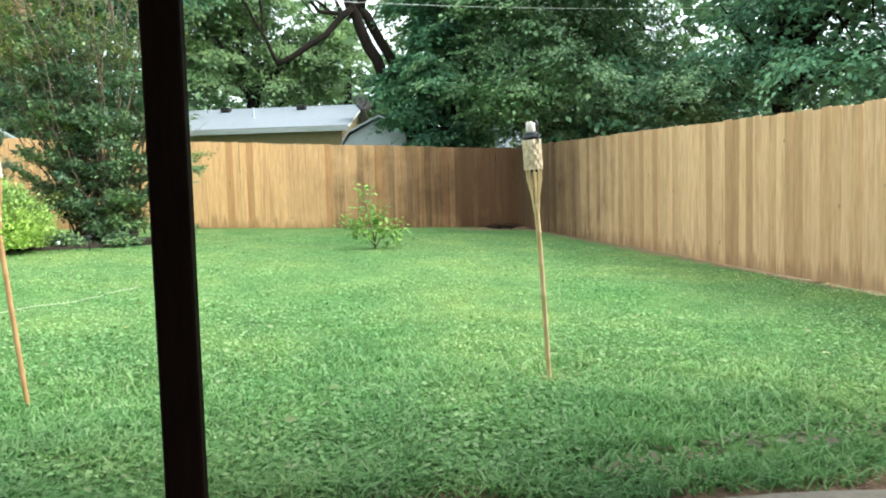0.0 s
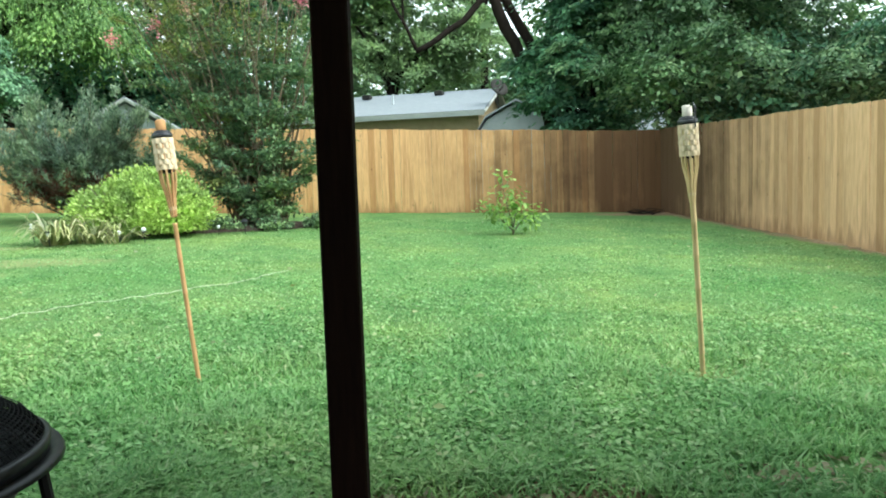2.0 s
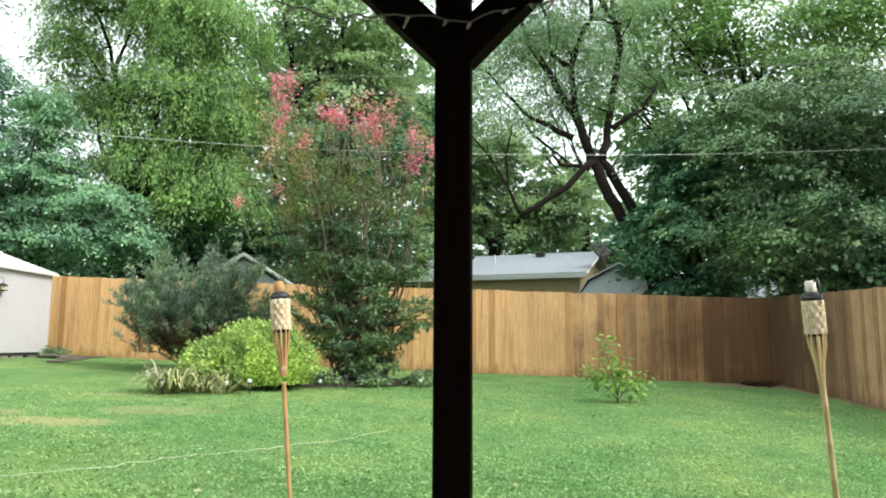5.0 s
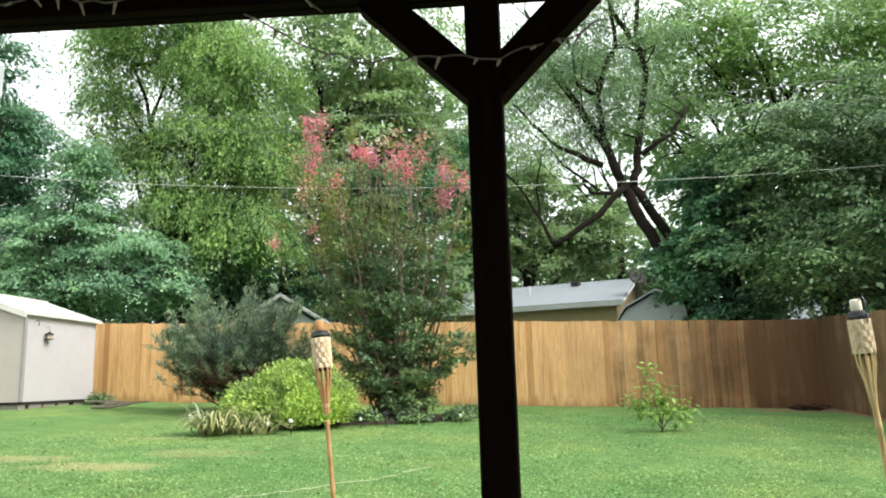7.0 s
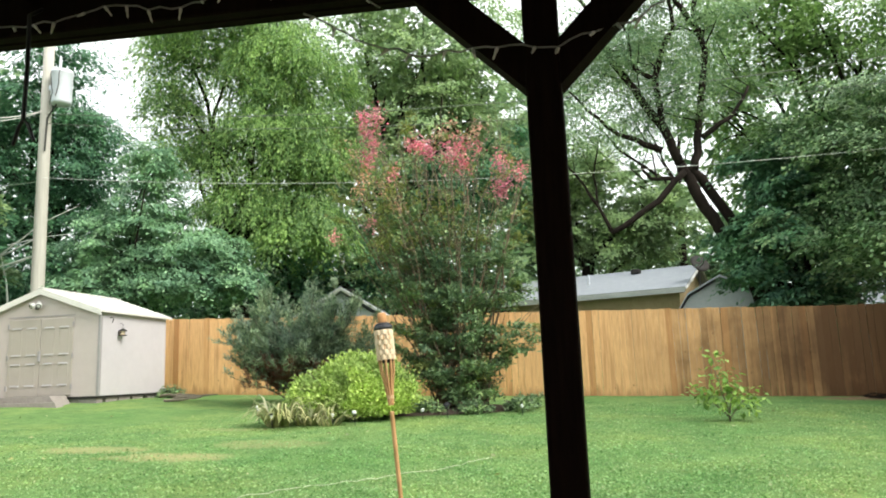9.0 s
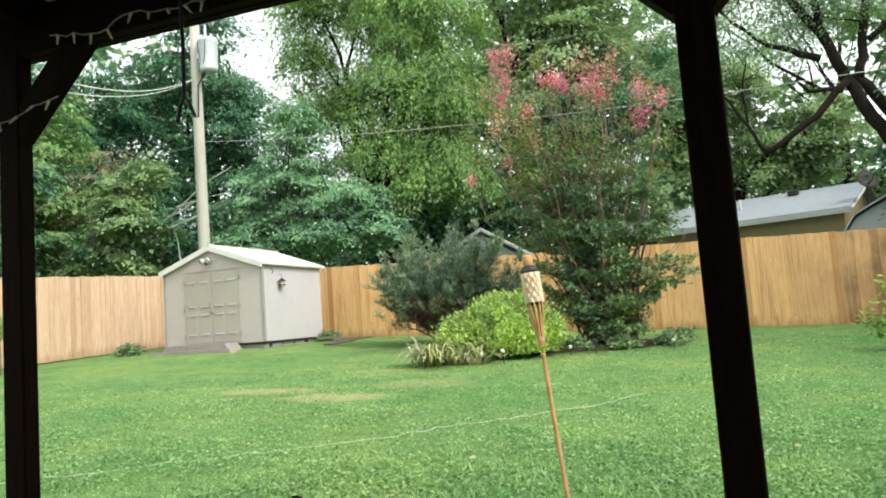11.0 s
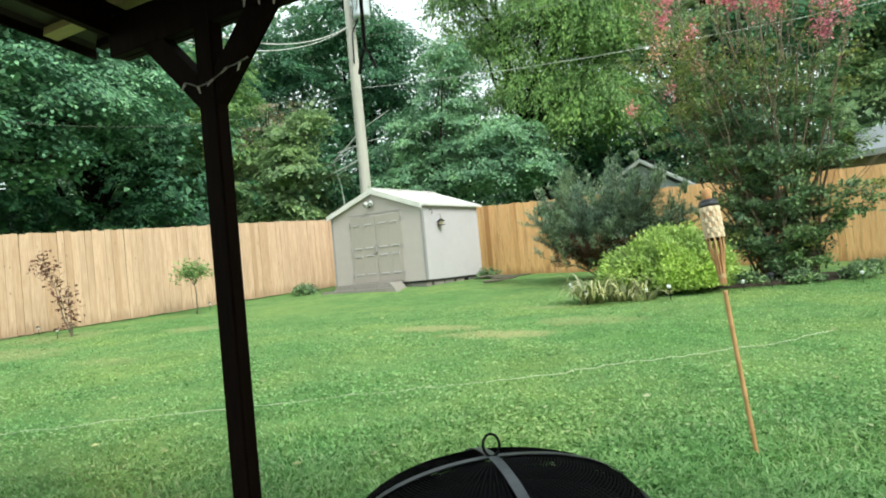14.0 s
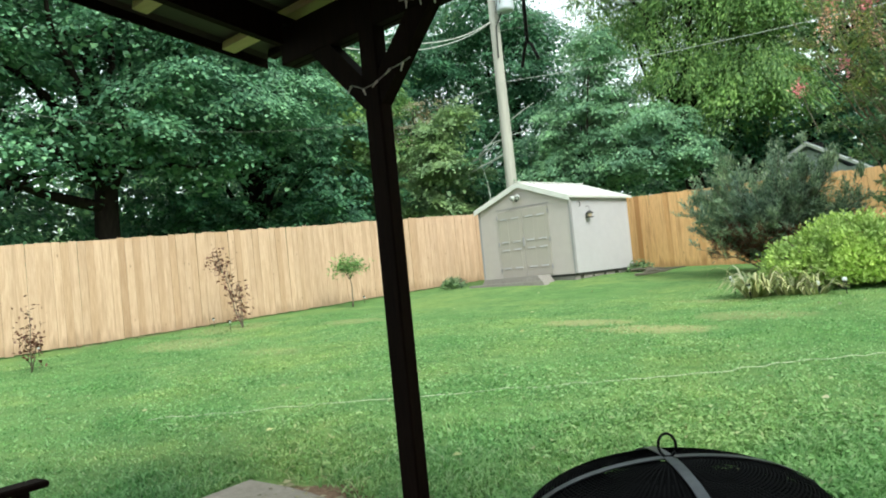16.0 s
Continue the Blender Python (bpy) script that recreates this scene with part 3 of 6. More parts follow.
tagged(part("wall_south", box(-6, 7, -2.65, -2.4, -0.4, 3.0), M_house), "plain painted house wall behind the porch", "wall", kind="structure")


def roof_z(y):
    return 2.30 + 0.16 * (2.11 - y)


def make_post(x, deep, turn, run):
    spot = porch(x, POST_Y + (deep - 0.089) / 2)
    root = empty("porch_post", spot.x, spot.y, None, turn + ROW)
    g = root.location.z
    part("post", box(-0.0445, 0.0445, -deep / 2, deep / 2, 0.0, BEAM_Z - g + 0.13, 0.005), M_stain, root)
    for s in (-1, 1):
        bm = bmesh.new()
        z0, z1 = 1.845 - g, BEAM_Z - g - 0.001
        a, reach = 0.0455, 0.0445 + run * (z1 - z0)
        poly = [(s * a, z0), (s * reach, z1), (s * (reach - 0.125 * run), z1), (s * a, z0 + 0.125)]
        bmp = prism(poly if s > 0 else poly[::-1], -min(0.038, deep * 0.45), min(0.038, deep * 0.45))
        part("brace", bmp, M_stain, root)
    tagged(root, "dark-stained square porch post with two angled braces", "post", "porch posts")
    return root


for px, deep, turn, run in ((0.019, 0.089, -5, 1.0), (-2.15, 0.06, 0, 1.0), (3.6, 0.089, 0, 1.0)):
    make_post(px, deep, turn, run)


def make_beam():
    root = empty("porch_beam", 0.015, POST_Y, BEAM_Z, ROW)
    for y0, y1 in ((-0.0425, -0.0015), (0.0015, 0.0425)):
        part("plank", box(-2.70, 5.2, y0, y1, 0.0, 0.16, 0.004), M_stain, root)
    tagged(root, "dark-stained double plank beam over the porch posts", "beam")


make_beam()


def make_porch_roof():
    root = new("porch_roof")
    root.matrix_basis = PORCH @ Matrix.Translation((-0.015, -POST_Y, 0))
    y0, y1 = -2.30, 2.08
    ang = math.atan(0.16)
    for x in np.arange(-2.66, 5.2, 0.61):
        bm = bmesh.new()
        low = ((y0, 0.13), (1.81, 0.13), (1.812, 0.036), (y1, 0.03))
        poly = [(y, roof_z(y) - d) for y, d in low] + [(y1, roof_z(y1) - 0.001), (y0, roof_z(y0) - 0.001)]
        a = [bm.verts.new((x - 0.019, y, z)) for y, z in poly]
        b = [bm.verts.new((x + 0.019, y, z)) for y, z in poly]
        bm.faces.new(a)
        bm.faces.new(b[::-1])
        for k in range(len(poly)):
            bm.faces.new((a[k], b[k], b[(k + 1) % len(poly)], a[(k + 1) % len(poly)]))
        bmesh.ops.recalc_face_normals(bm, faces=bm.faces)
        part("rafter", bm, M_stain, root)
    for i, y in enumerate((2.06, 1.88, 1.42, 0.84, 0.3, -0.3, -0.9, -1.5, -2.1)):
        ob = part("purlin", box(-3.17 if i == 1 else -3.09, 5.3, -0.02 if i == 0 else -0.034, 0.02 if i == 0 else 0.034, 0.012, 0.05, 0.002), M_purlin if i else M_stain, root, "raw pine purlin" if i else "")
        ob.matrix_basis = Matrix.Translation((0, y, roof_z(y))) @ Matrix.Rotation(-ang, 4, "X")
    bm = bmesh.new()
    xs = []
    x = -3.2
    while x < 5.4:
        for dx, dz in ((0, 0), (0.02, 0.02), (0.045, 0.02), (0.065, 0)):
            xs.append((x + dx, dz))
        x += 0.23
    rows = [[bm.verts.new((xx, y, roof_z(y) + 0.053 + dz)) for xx, dz in xs] for y in (y0, 2.12)]
    for k in range(len(xs) - 1):
        bm.faces.new((rows[0][k], rows[0][k + 1], rows[1][k + 1], rows[1][k]))
    r = bmesh.ops.extrude_face_region(bm, geom=list(bm.faces))
    bmesh.ops.translate(bm, verts=[v for v in r["geom"] if isinstance(v, bmesh.types.BMVert)], vec=(0, 0, 0.004))
    bmesh.ops.recalc_face_normals(bm, faces=bm.faces)
    part("roof_sheet", bm, M_roofmetal, root, "dark ribbed metal roof sheet")
    part("edge_trim", prism([(y0, roof_z(y0) + 0.012), (2.12, roof_z(2.12) + 0.012), (2.12, roof_z(2.12) + 0.06), (y0, roof_z(y0) + 0.06)], -3.215, -3.201), M_stain, root).matrix_basis = Matrix(((0, 1, 0, 0), (1, 0, 0, 0), (0, 0, 1, 0), (0, 0, 0, 1)))
    tagged(root, "porch roof of dark rafters, pine purlins and sheet", "roof", kind="structure")


make_porch_roof()

# ---- fences ----
FENCE_H = 1.83


def picket_mesh(width, seed):
    rng = random.Random(seed)
    w, t, h = width / 2, 0.008, FENCE_H + rng.uniform(-0.006, 0.006)
    e = 0.011
    prof = [(-w, -0.02), (w, -0.02), (w, h - e), (w - e, h), (-w + e, h), (-w, h - e)]
    bm = prism(prof, -t, t)
    me = bpy.data.meshes.new("picket")
    bm.to_mesh(me)
    bm.free()
    return me


PICKETS = [picket_mesh(0.137, 1), picket_mesh(0.1335, 2), picket_mesh(0.139, 3)]


def picket_set(mat):
    out = [me.copy() for me in PICKETS]
    for me in out:
        me.materials.append(mat)
    return out


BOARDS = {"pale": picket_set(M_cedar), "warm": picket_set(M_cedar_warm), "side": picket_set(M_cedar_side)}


def make_fence(name, a, b, label, inward, wood="pale", lift=0.018):
    """A privacy fence of dog-ear pickets from a to b; rails and posts stand on its far side."""
    rng = random.Random(name)
    ax, ay = a
    L = math.hypot(b[0] - ax, b[1] - ay)
    turn = math.atan2(b[1] - ay, b[0] - ax)
    root = empty(name, ax, ay, 0, math.degrees(turn))
    out = -inward

    def at(s):
        return ax + (b[0] - ax) * s / L, ay + (b[1] - ay) * s / L

    n = int(L / 0.1405)
    for z in (0.28, 0.95, 1.6):
        bm = bmesh.new()
        (x0, y0), (x1, y1) = at(0), at(L)
        add_tube(bm, [(0, out * 0.03, gz(x0, y0) + z), (L, out * 0.03, gz(x1, y1) + z)], 0.027, 4)
        part("rail", bm, M_rail, root)
    for s in np.arange(0.05, L, 2.4):
        x, y = at(s)
        part("fence_post", box(s - 0.045, s + 0.045, out * 0.105 - 0.045, out * 0.105 + 0.045, gz(x, y) - 0.3, gz(x, y) + 1.75), M_rail, root)
    for i in range(n):
        s = 0.07 + i * 0.1405
        x, y = at(s)
        ob = new("picket", BOARDS[wood][rng.randrange(3)])
        ob.parent = root
        ob.matrix_basis = pose(s, inward * (0.002 + rng.uniform(0, 0.006)), gz(x, y) + lift + rng.uniform(-0.008, 0.01), rng.uniform(-0.25, 0.25), rng.uniform(-0.2, 0.2), rng.uniform(-0.6, 0.6))
    return tagged(root, label, "fence")


CORNER_E, CORNER_W = (7.90, 15.66), (-12.25, 18.45)


# ---- shed ----
def make_shed():
    W, D, H, PK, base = 2.54, 2.42, 1.65, 2.10, 0.20
    root = empty("garden_shed", -9.31, 14.05, None, -5.2)
    root.location.z = 0.75
    w = W / 2
    t = 0.04
    front = prism([(-w, base), (w, base), (w, base + H), (0, base + PK), (-w, base + H)], 0.0, t)
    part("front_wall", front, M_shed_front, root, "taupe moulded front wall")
    back = prism([(-w, base), (w, base), (w, base + H), (0, base + PK), (-w, base + H)], D - t, D)
    part("back_wall", back, M_shed_front, root)
    for s in (-1, 1):
        bm = box(s * w - t / 2 - s * t / 2, s * w + t / 2 - s * t / 2, t + 0.002, D - t - 0.002, base, base + H)
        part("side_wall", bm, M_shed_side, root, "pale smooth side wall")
        part("corner_trim", box(s * w - 0.03 + s * 0.012, s * w + 0.03 + s * 0.012, -0.012, 0.05, base, base + H - 0.02, 0.006), M_shed_trim, root)
        # roof slope with thickness
        ov, fo = 0.09, 0.1
        dx, dz = w, PK - H
        k = (w + ov) / w
        bm = prism([(0, base + PK + 0.005), (s * w * k, base + PK - dz * k + 0.005), (s * w * k, base + PK - dz * k + 0.055), (0, base + PK + 0.06)], -fo, D + fo)
        rp = part("roof_panel", bm, M_shed_roof, root, "off-white roof panel")
        for i in range(1, 6):
            y = -fo + (D + 2 * fo) * i / 6
            part("roof_rib", prism([(s * 0.05, base + PK + 0.045), (s * w * k * 0.98, base + PK - dz * k * 0.98 + 0.052), (s * w * k * 0.98, base + PK - dz * k * 0.98 + 0.064), (s * 0.05, base + PK + 0.064)], y - 0.012, y + 0.012), M_shed_roof, rp)
        part("fascia", prism([(0, base + PK - 0.06), (s * w * k, base + PK - dz * k - 0.06), (s * w * k, base + PK - dz * k + 0.003), (0, base + PK + 0.003)], -fo, -fo + 0.02), M_shed_roof, root)
    part("ridge_cap", box(-0.06, 0.06, -0.11, D + 0.11, base + PK + 0.05, base + PK + 0.075, 0.01), M_shed_roof, root)
    # doors: two leaves, moulded panels
    dw, dh = 0.72, 1.55
    part("lintel_line", box(-dw - 0.03, dw + 0.03, -0.012, -0.002, base + dh + 0.04, base + dh + 0.06), M_shed_trim, root)
    for s in (-1, 1):
        x0, x1 = (0.006, dw) if s > 0 else (-dw, -0.006)
        leaf = part("door", box(x0, x1, -0.022, -0.002, base + 0.03, base + dh, 0.006), M_shed_door, root, "taupe moulded door leaf with raised panels")
        for cx in (x0 + dw * 0.27, x0 + dw * 0.73):
            for z0, z1 in ((0.24, 0.66), (0.84, 1.37)):
                hw = dw * 0.15
                bm = bmesh.new()
                add_box(bm, cx - hw, cx + hw, -0.027, -0.0225, base + z0, base + z1, 0.004)
                part("door_panel", bm, M_shed_door, leaf)
                # Paler bars paint in the skylight caught by each panel's top and bottom bevel.
                for z in (z0, z1):
                    part("lit_bevel_bar", prism([(cx - hw, base + z - 0.012), (cx + hw, base + z - 0.012), (cx + hw - 0.02, base + z + 0.014), (cx - hw + 0.02, base + z + 0.014)], -0.044, -0.0275), M_shed_side, leaf)
        for z in (0.2, 0.8, 1.42):
            part("hinge", box(s * dw - 0.02, s * dw + 0.02, -0.036, -0.022, base + z - 0.05, base + z + 0.05, 0.004), M_shed_trim, leaf)
    part("door_handle", box(-0.03, 0.03, -0.06, -0.022, base + 0.70, base + 0.91, 0.012), M_shed_trim, root, "grey latch handle")
    # blocks below
    for x in (-1.02, -0.6, -0.18, 0.24, 0.66, 1.04):
        part("foundation_block", box(x - 0.19, x + 0.19, 0.05, 0.25, -0.12, base, 0.01), M_ramp, root)
    for y in (0.55, 0.98, 1.45, 2.0):
        part("foundation_block", box(w - 0.24, w - 0.04, y - 0.19, y + 0.19, -0.12, base, 0.01), M_ramp, root)
    part("floor_panel", box(-w + 0.02, w - 0.02, 0.02, D - 0.02, base - 0.05, base + 0.0), M_dark, root)
    tagged(root, "taupe and pale plastic garden shed with double doors", "shed")
    ramp = empty("shed_ramp", -9.42, 13.52, None, -5.2)
    part("slab", prism([(-0.95, -0.06), (0.9, -0.06), (0.74, 0.15), (-0.74, 0.15)], -0.02, 0.42), M_ramp, ramp)
    part("apron", prism([(-1.1, -0.06), (1.05, -0.06), (1.0, 0.04), (-1.05, 0.04)], -0.22, -0.022), M_ramp, ramp)
    tagged(ramp, "sloped grey concrete step before the shed doors", "ramp")
    # floodlight under the gable
    fl = empty("flood_light", -9.37, 14.01, 2.80, -5.2)
    part("mount", lathe([(0.05, 0), (0.055, 0.01), (0.03, 0.04)], 14), M_trim, fl).matrix_basis = pose(0, 0.01, 0, 90)
    for s in (-1, 1):
        h = part("lamp_head", lathe([(0.02, 0), (0.045, 0.02), (0.062, 0.09), (0.05, 0.1), (0.0, 0.095)], 14), M_trim, fl, smooth=True)
        h.matrix_basis = pose(s * 0.05, -0.04, -0.01, 120, 0, s * 25)
        part("lens", lathe([(0.0, 0.094), (0.05, 0.1005)], 14), M_dark, h)
    part("sensor", box(-0.025, 0.025, -0.07, -0.01, -0.12, -0.06, 0.01), M_dark, fl)
    tagged(fl, "white twin flood light under the shed gable", "outdoor light")
    # hanging feeder on the side wall
    fd = empty("bird_feeder", -7.985, 14.60, 2.2, -5.2)
    part("bracket", tube([(-0.03, 0, 0.22), (0.06, 0, 0.24), (0.085, 0, 0.2), (0.085, 0, 0.09)], 0.005, 6), M_blackwire, fd)
    part("feeder_roof", lathe([(0.0, 0.11), (0.03, 0.1), (0.1, 0.04), (0.1, 0.03), (0.0, 0.03)], 12), M_dark, fd).location = (0.085, 0, 0)
    part("seed_tube", lathe([(0.05, 0.03), (0.05, -0.07)], 12), M_weave, fd).location = (0.085, 0, 0)
    part("tray", lathe([(0.0, -0.08), (0.09, -0.08), (0.1, -0.06), (0.08, -0.07), (0, -0.07)], 12), M_dark, fd).location = (0.085, 0, 0)
    fd.scale = (0.85, 0.95, 0.8)
    tagged(fd, "small dark hanging feeder on the shed wall", "bird feeder")
    hk = empty("wall_hook", -7.98, 14.25, 2.43, -5.2)
    part("hook", tube([(-0.03, 0, 0.05), (0.03, 0, 0.06), (0.05, 0, 0.02), (0.03, 0, -0.05)], 0.008, 6), M_blackwire, hk)
    tagged(hk, "small black metal hook on the shed wall", "hook")


make_shed()


# ---- torches ----
def make_torch(base, neck, cane, cap, label, handle=True):
    root = empty("garden_torch", base[0], base[1])
    g = root.location.z
    d = Vector((neck[0] - base[0], neck[1] - base[1], neck[2] - g))
    root.rotation_mode = "QUATERNION"
    root.rotation_quaternion = d.to_track_quat("Z", "Y")
    n = d.length
    bm = bmesh.new()
    zs, rs = [-0.1], [0.0145]
    k = 0.0
    while k < n - 0.04:
        for dz, r in ((0.0, 0.0145), (0.115, 0.0138), (0.121, 0.0165), (0.128, 0.0145)):
            zs.append(k + dz)
            rs.append(r)
        k += 0.17
    thin = 1.0 if handle else 0.8
    add_tube(bm, [(0.003 * math.sin(z * 3), 0, z) for z in zs], [r * thin for r in rs], 10)
    part("pole", bm, cane, root, smooth=True)
    part("binding", lathe([(0.0155, n - 0.02), (0.0185, n - 0.014), (0.0185, n - 0.002), (0.0155, n + 0.004)], 12), M_weave, root)
    for i in range(9):
        a = i * math.tau / 9
        c, s = math.cos(a), math.sin(a)
        part("splint", tube([(c * 0.011, s * 0.011, n - 0.05), (c * 0.02, s * 0.02, n + 0.05), (c * 0.036, s * 0.036, n + 0.13), (c * 0.043, s * 0.043, n + 0.33)], [0.005, 0.006, 0.006, 0.005], 5), cane, root)
    # basket woven over and under upright splints
    rowsn, seg = 6, 18
    for r in range(rowsn):
        bm = bmesh.new()
        z = n + 0.195 + r * 0.026
        pts = []
        for q in range(seg * 2 + 1):
            a = q * math.pi / seg
            rad = 0.046 + 0.0035 * (1 if (q // 2 + r) % 2 else -1)
            pts.append((rad, a))
        ring0 = [bm.verts.new((rad * math.cos(a), rad * math.sin(a), z - 0.0135)) for rad, a in pts[:-1]]
        ring1 = [bm.verts.new(((rad + 0.0015) * math.cos(a), (rad + 0.0015) * math.sin(a), z)) for rad, a in pts[:-1]]
        ring2 = [bm.verts.new((rad * math.cos(a), rad * math.sin(a), z + 0.0135)) for rad, a in pts[:-1]]
        m = len(ring0)
        for q in range(m):
            bm.faces.new((ring0[q], ring0[(q + 1) % m], ring1[(q + 1) % m], ring1[q]))
            bm.faces.new((ring1[q], ring1[(q + 1) % m], ring2[(q + 1) % m], ring2[q]))
        part("basket_band", bm, M_weave, root, "woven split-bamboo band")
    part("canister", lathe([(0.0, n + 0.17), (0.036, n + 0.17), (0.037, n + 0.345), (0.046, n + 0.347), (0.046, n + 0.362), (0.036, n + 0.375), (0.016, n + 0.38), (0.0, n + 0.38)], 20), M_steel, root, "dark metal oil canister", smooth=True)
    part("rim_band", lathe([(0.0465, n + 0.345), (0.05, n + 0.348), (0.05, n + 0.358), (0.0465, n + 0.36)], 20), M_strap, root)
    part("wick_cap", lathe([(0.022, n + 0.375), (0.025, n + 0.385), (0.024, n + 0.425), (0.018, n + 0.432), (0.0, n + 0.433)], 16), cap, root, smooth=True)
    if handle:
        part("chain", tube([(0.022, 0, n + 0.425), (0.045, 0, n + 0.44), (0.056, 0, n + 0.41), (0.05, 0, n + 0.37), (0.052, 0, n + 0.32)], 0.0035, 6), M_strap, root)
    tagged(root, label, "torch", "garden torches")


make_torch((1.91, 3.5), (1.84, 3.48, 1.02), M_bamboo, M_cap, "straight pale bamboo torch stuck in the lawn")
make_torch((-0.638, 3.80), (-0.722, 3.86, 1.03), M_bamboo_red, M_cap_rust, "leaning reddish bamboo torch stuck in the lawn", False)


# ---- fire pit ----
def make_fire_pit(x, y):
    root = empty("fire_pit", x, y)
    R, rim = 0.395, 0.405
    part("bowl", lathe([(0.02, 0.16), (0.16, 0.18), (0.29, 0.26), (0.365, rim - 0.03), (R - 0.01, rim), (R + 0.035, rim + 0.004), (R + 0.04, rim - 0.008), (R - 0.004, rim - 0.012), (0.36, rim - 0.045), (0.28, 0.245), (0.15, 0.165), (0.02, 0.145)], 48), M_steel, root, smooth=True)
    for i in range(4):
        a = math.radians(8 + 90 * i)
        c, s = math.cos(a), math.sin(a)
        part("leg", tube([(c * 0.385, s * 0.385, 0.385), (c * 0.40, s * 0.40, 0.26), (c * 0.405, s * 0.405, 0.018)], 0.014, 8), M_steel, root)
    part("ring_shelf", lathe([(0.365, 0.13), (0.39, 0.13), (0.39, 0.14), (0.365, 0.14), (0.365, 0.13)], 32), M_steel, root)
    lid = empty("spark_screen", x, y, root.location.z + rim + 0.006)
    H = 0.167
    def dome(r):
        return H * math.sqrt(max(0.0, 1 - (r / R) ** 2 * 0.97))
    part("rim_hoop", lathe([(R - 0.012, 0.0), (R + 0.008, 0.0), (R + 0.012, 0.03), (R - 0.002, 0.036), (R - 0.012, 0.0)], 48), M_steel, lid, smooth=True)
    # woven wire: meridians and hoops
    bm = bmesh.new()
    for i in range(120):
        a = i * math.tau / 120
        r0 = 0.03 if i % 2 == 0 else 0.17
        add_tube(bm, [(r * math.cos(a), r * math.sin(a), dome(r)) for r in np.linspace(r0, R * 0.995, 9)], 0.0021, 3, False)
    for r in np.linspace(0.03, R * 0.99, 44):
        bmh = [(r * math.cos(k * math.tau / 48), r * math.sin(k * math.tau / 48), dome(r)) for k in range(49)]
        add_tube(bm, bmh, 0.0021, 3, False)
    part("mesh_screen", bm, M_wiremesh, lid, "black wire mesh dome")
    for i in range(2):
        a = math.radians(12 + 90 * i)
        c, s = math.cos(a), math.sin(a)
        bm = bmesh.new()
        prev = None
        for r in np.linspace(-R, R, 25):
            z = dome(abs(r)) + 0.004 + 0.001 * i
            q = [bm.verts.new((c * r - s * e, s * r + c * e, z + h)) for e, h in ((-0.014, 0), (0.014, 0), (0.014, 0.003), (-0.014, 0.003))]
            if prev:
                for k in range(4):
                    bm.faces.new((prev[k], prev[(k + 1) % 4], q[(k + 1) % 4], q[k]))
            prev = q
        bmesh.ops.recalc_face_normals(bm, faces=bm.faces)
        part("strap", bm, M_strap, lid, "worn grey steel strap")
    part("lifting_ring", tube([(0.022 * math.cos(k * math.tau / 20), 0, H + 0.036 + 0.03 * math.sin(k * math.tau / 20)) for k in range(21)], 0.004, 6, False), M_steel, lid)
    lid.rotation_euler.z = radians(28)
    tagged(root, "round black steel fire pit on the patio", "fire pit")
    tagged(lid, "black wire mesh spark screen over the fire pit", "fire screen")


make_fire_pit(-1.08, 1.80)


# ---- patio chair: only its arm shows ----
def make_chair():
    root = empty("patio_chair", -3.33, 0.69, None, 5)
    for s in (-1, 1):
        part("armrest", box(s * 0.3 - 0.045, s * 0.3 + 0.045, -0.32, 0.36, 0.49, 0.515, 0.006), M_stain, root)
        for y in (-0.28, 0.28):
            part("leg", box(s * 0.3 - 0.022, s * 0.3 + 0.022, y - 0.022, y + 0.022, 0.018, 0.488, 0.004), M_stain, root)
    for i in range(5):
        part("seat_slat", box(-0.275, 0.275, -0.27 + i * 0.115, -0.17 + i * 0.115, 0.34, 0.36, 0.004), M_stain, root)
    part("seat_rail", box(-0.29, 0.29, 0.2, 0.24, 0.28, 0.335), M_stain, root)
    for i in range(5):
        part("back_slat", prism([(-0.25 + i * 0.105, 0.345), (-0.165 + i * 0.105, 0.345), (-0.165 + i * 0.105, 0.86), (-0.25 + i * 0.105, 0.86)], -0.335, -0.313), M_stain, root)
    part("back_rail", box(-0.3, 0.3, -0.36, -0.337, 0.72, 0.78, 0.004), M_stain, root)
    tagged(root, "dark low wooden patio chair with flat arms", "chair")


make_chair()


# ---- string lights and cord ----
def make_string(pts, label, bulbs, seed):
    rng = random.Random(seed)
    pts = [porch(q[0], q[1], q[2] - 0.045) for q in pts]
    o = Vector(pts[0])
    root = empty("string_lights", o.x, o.y, o.z)
    fine = []
    for a, b in zip(pts, pts[1:]):
        a, b = Vector(a) - o, Vector(b) - o
        n = max(2, int((b - a).length / 0.03))
        for i in range(n):
            fine.append(a.lerp(b, i / n) + Vector((0, rng.uniform(-0.003, 0.002), rng.uniform(-0.007, 0.007))))
    fine.append(Vector(pts[-1]) - o)
    part("cord", tube(fine, 0.0028, 5), M_cordgrey, root)
    bulb = None
    for i in range(bulbs):
        p = fine[int((i + 0.5) * (len(fine) - 1) / bulbs)]
        m = pose(p.x, p.y, p.z, 180 + rng.uniform(-50, 50), rng.uniform(-40, 40), 0)
        if bulb is None:
            bulb = part("bulb", lathe([(0.0, 0.0), (0.0045, 0.001), (0.0045, 0.014), (0.003, 0.016), (0.003, 0.03), (0.0, 0.036)], 8), M_bulb, root, smooth=True)
            bulb.matrix_basis = m
        else:
            ob = new("bulb", bulb.data)
            ob.parent, ob.matrix_basis = root, m
    tagged(root, label, "string lights", "string lights")


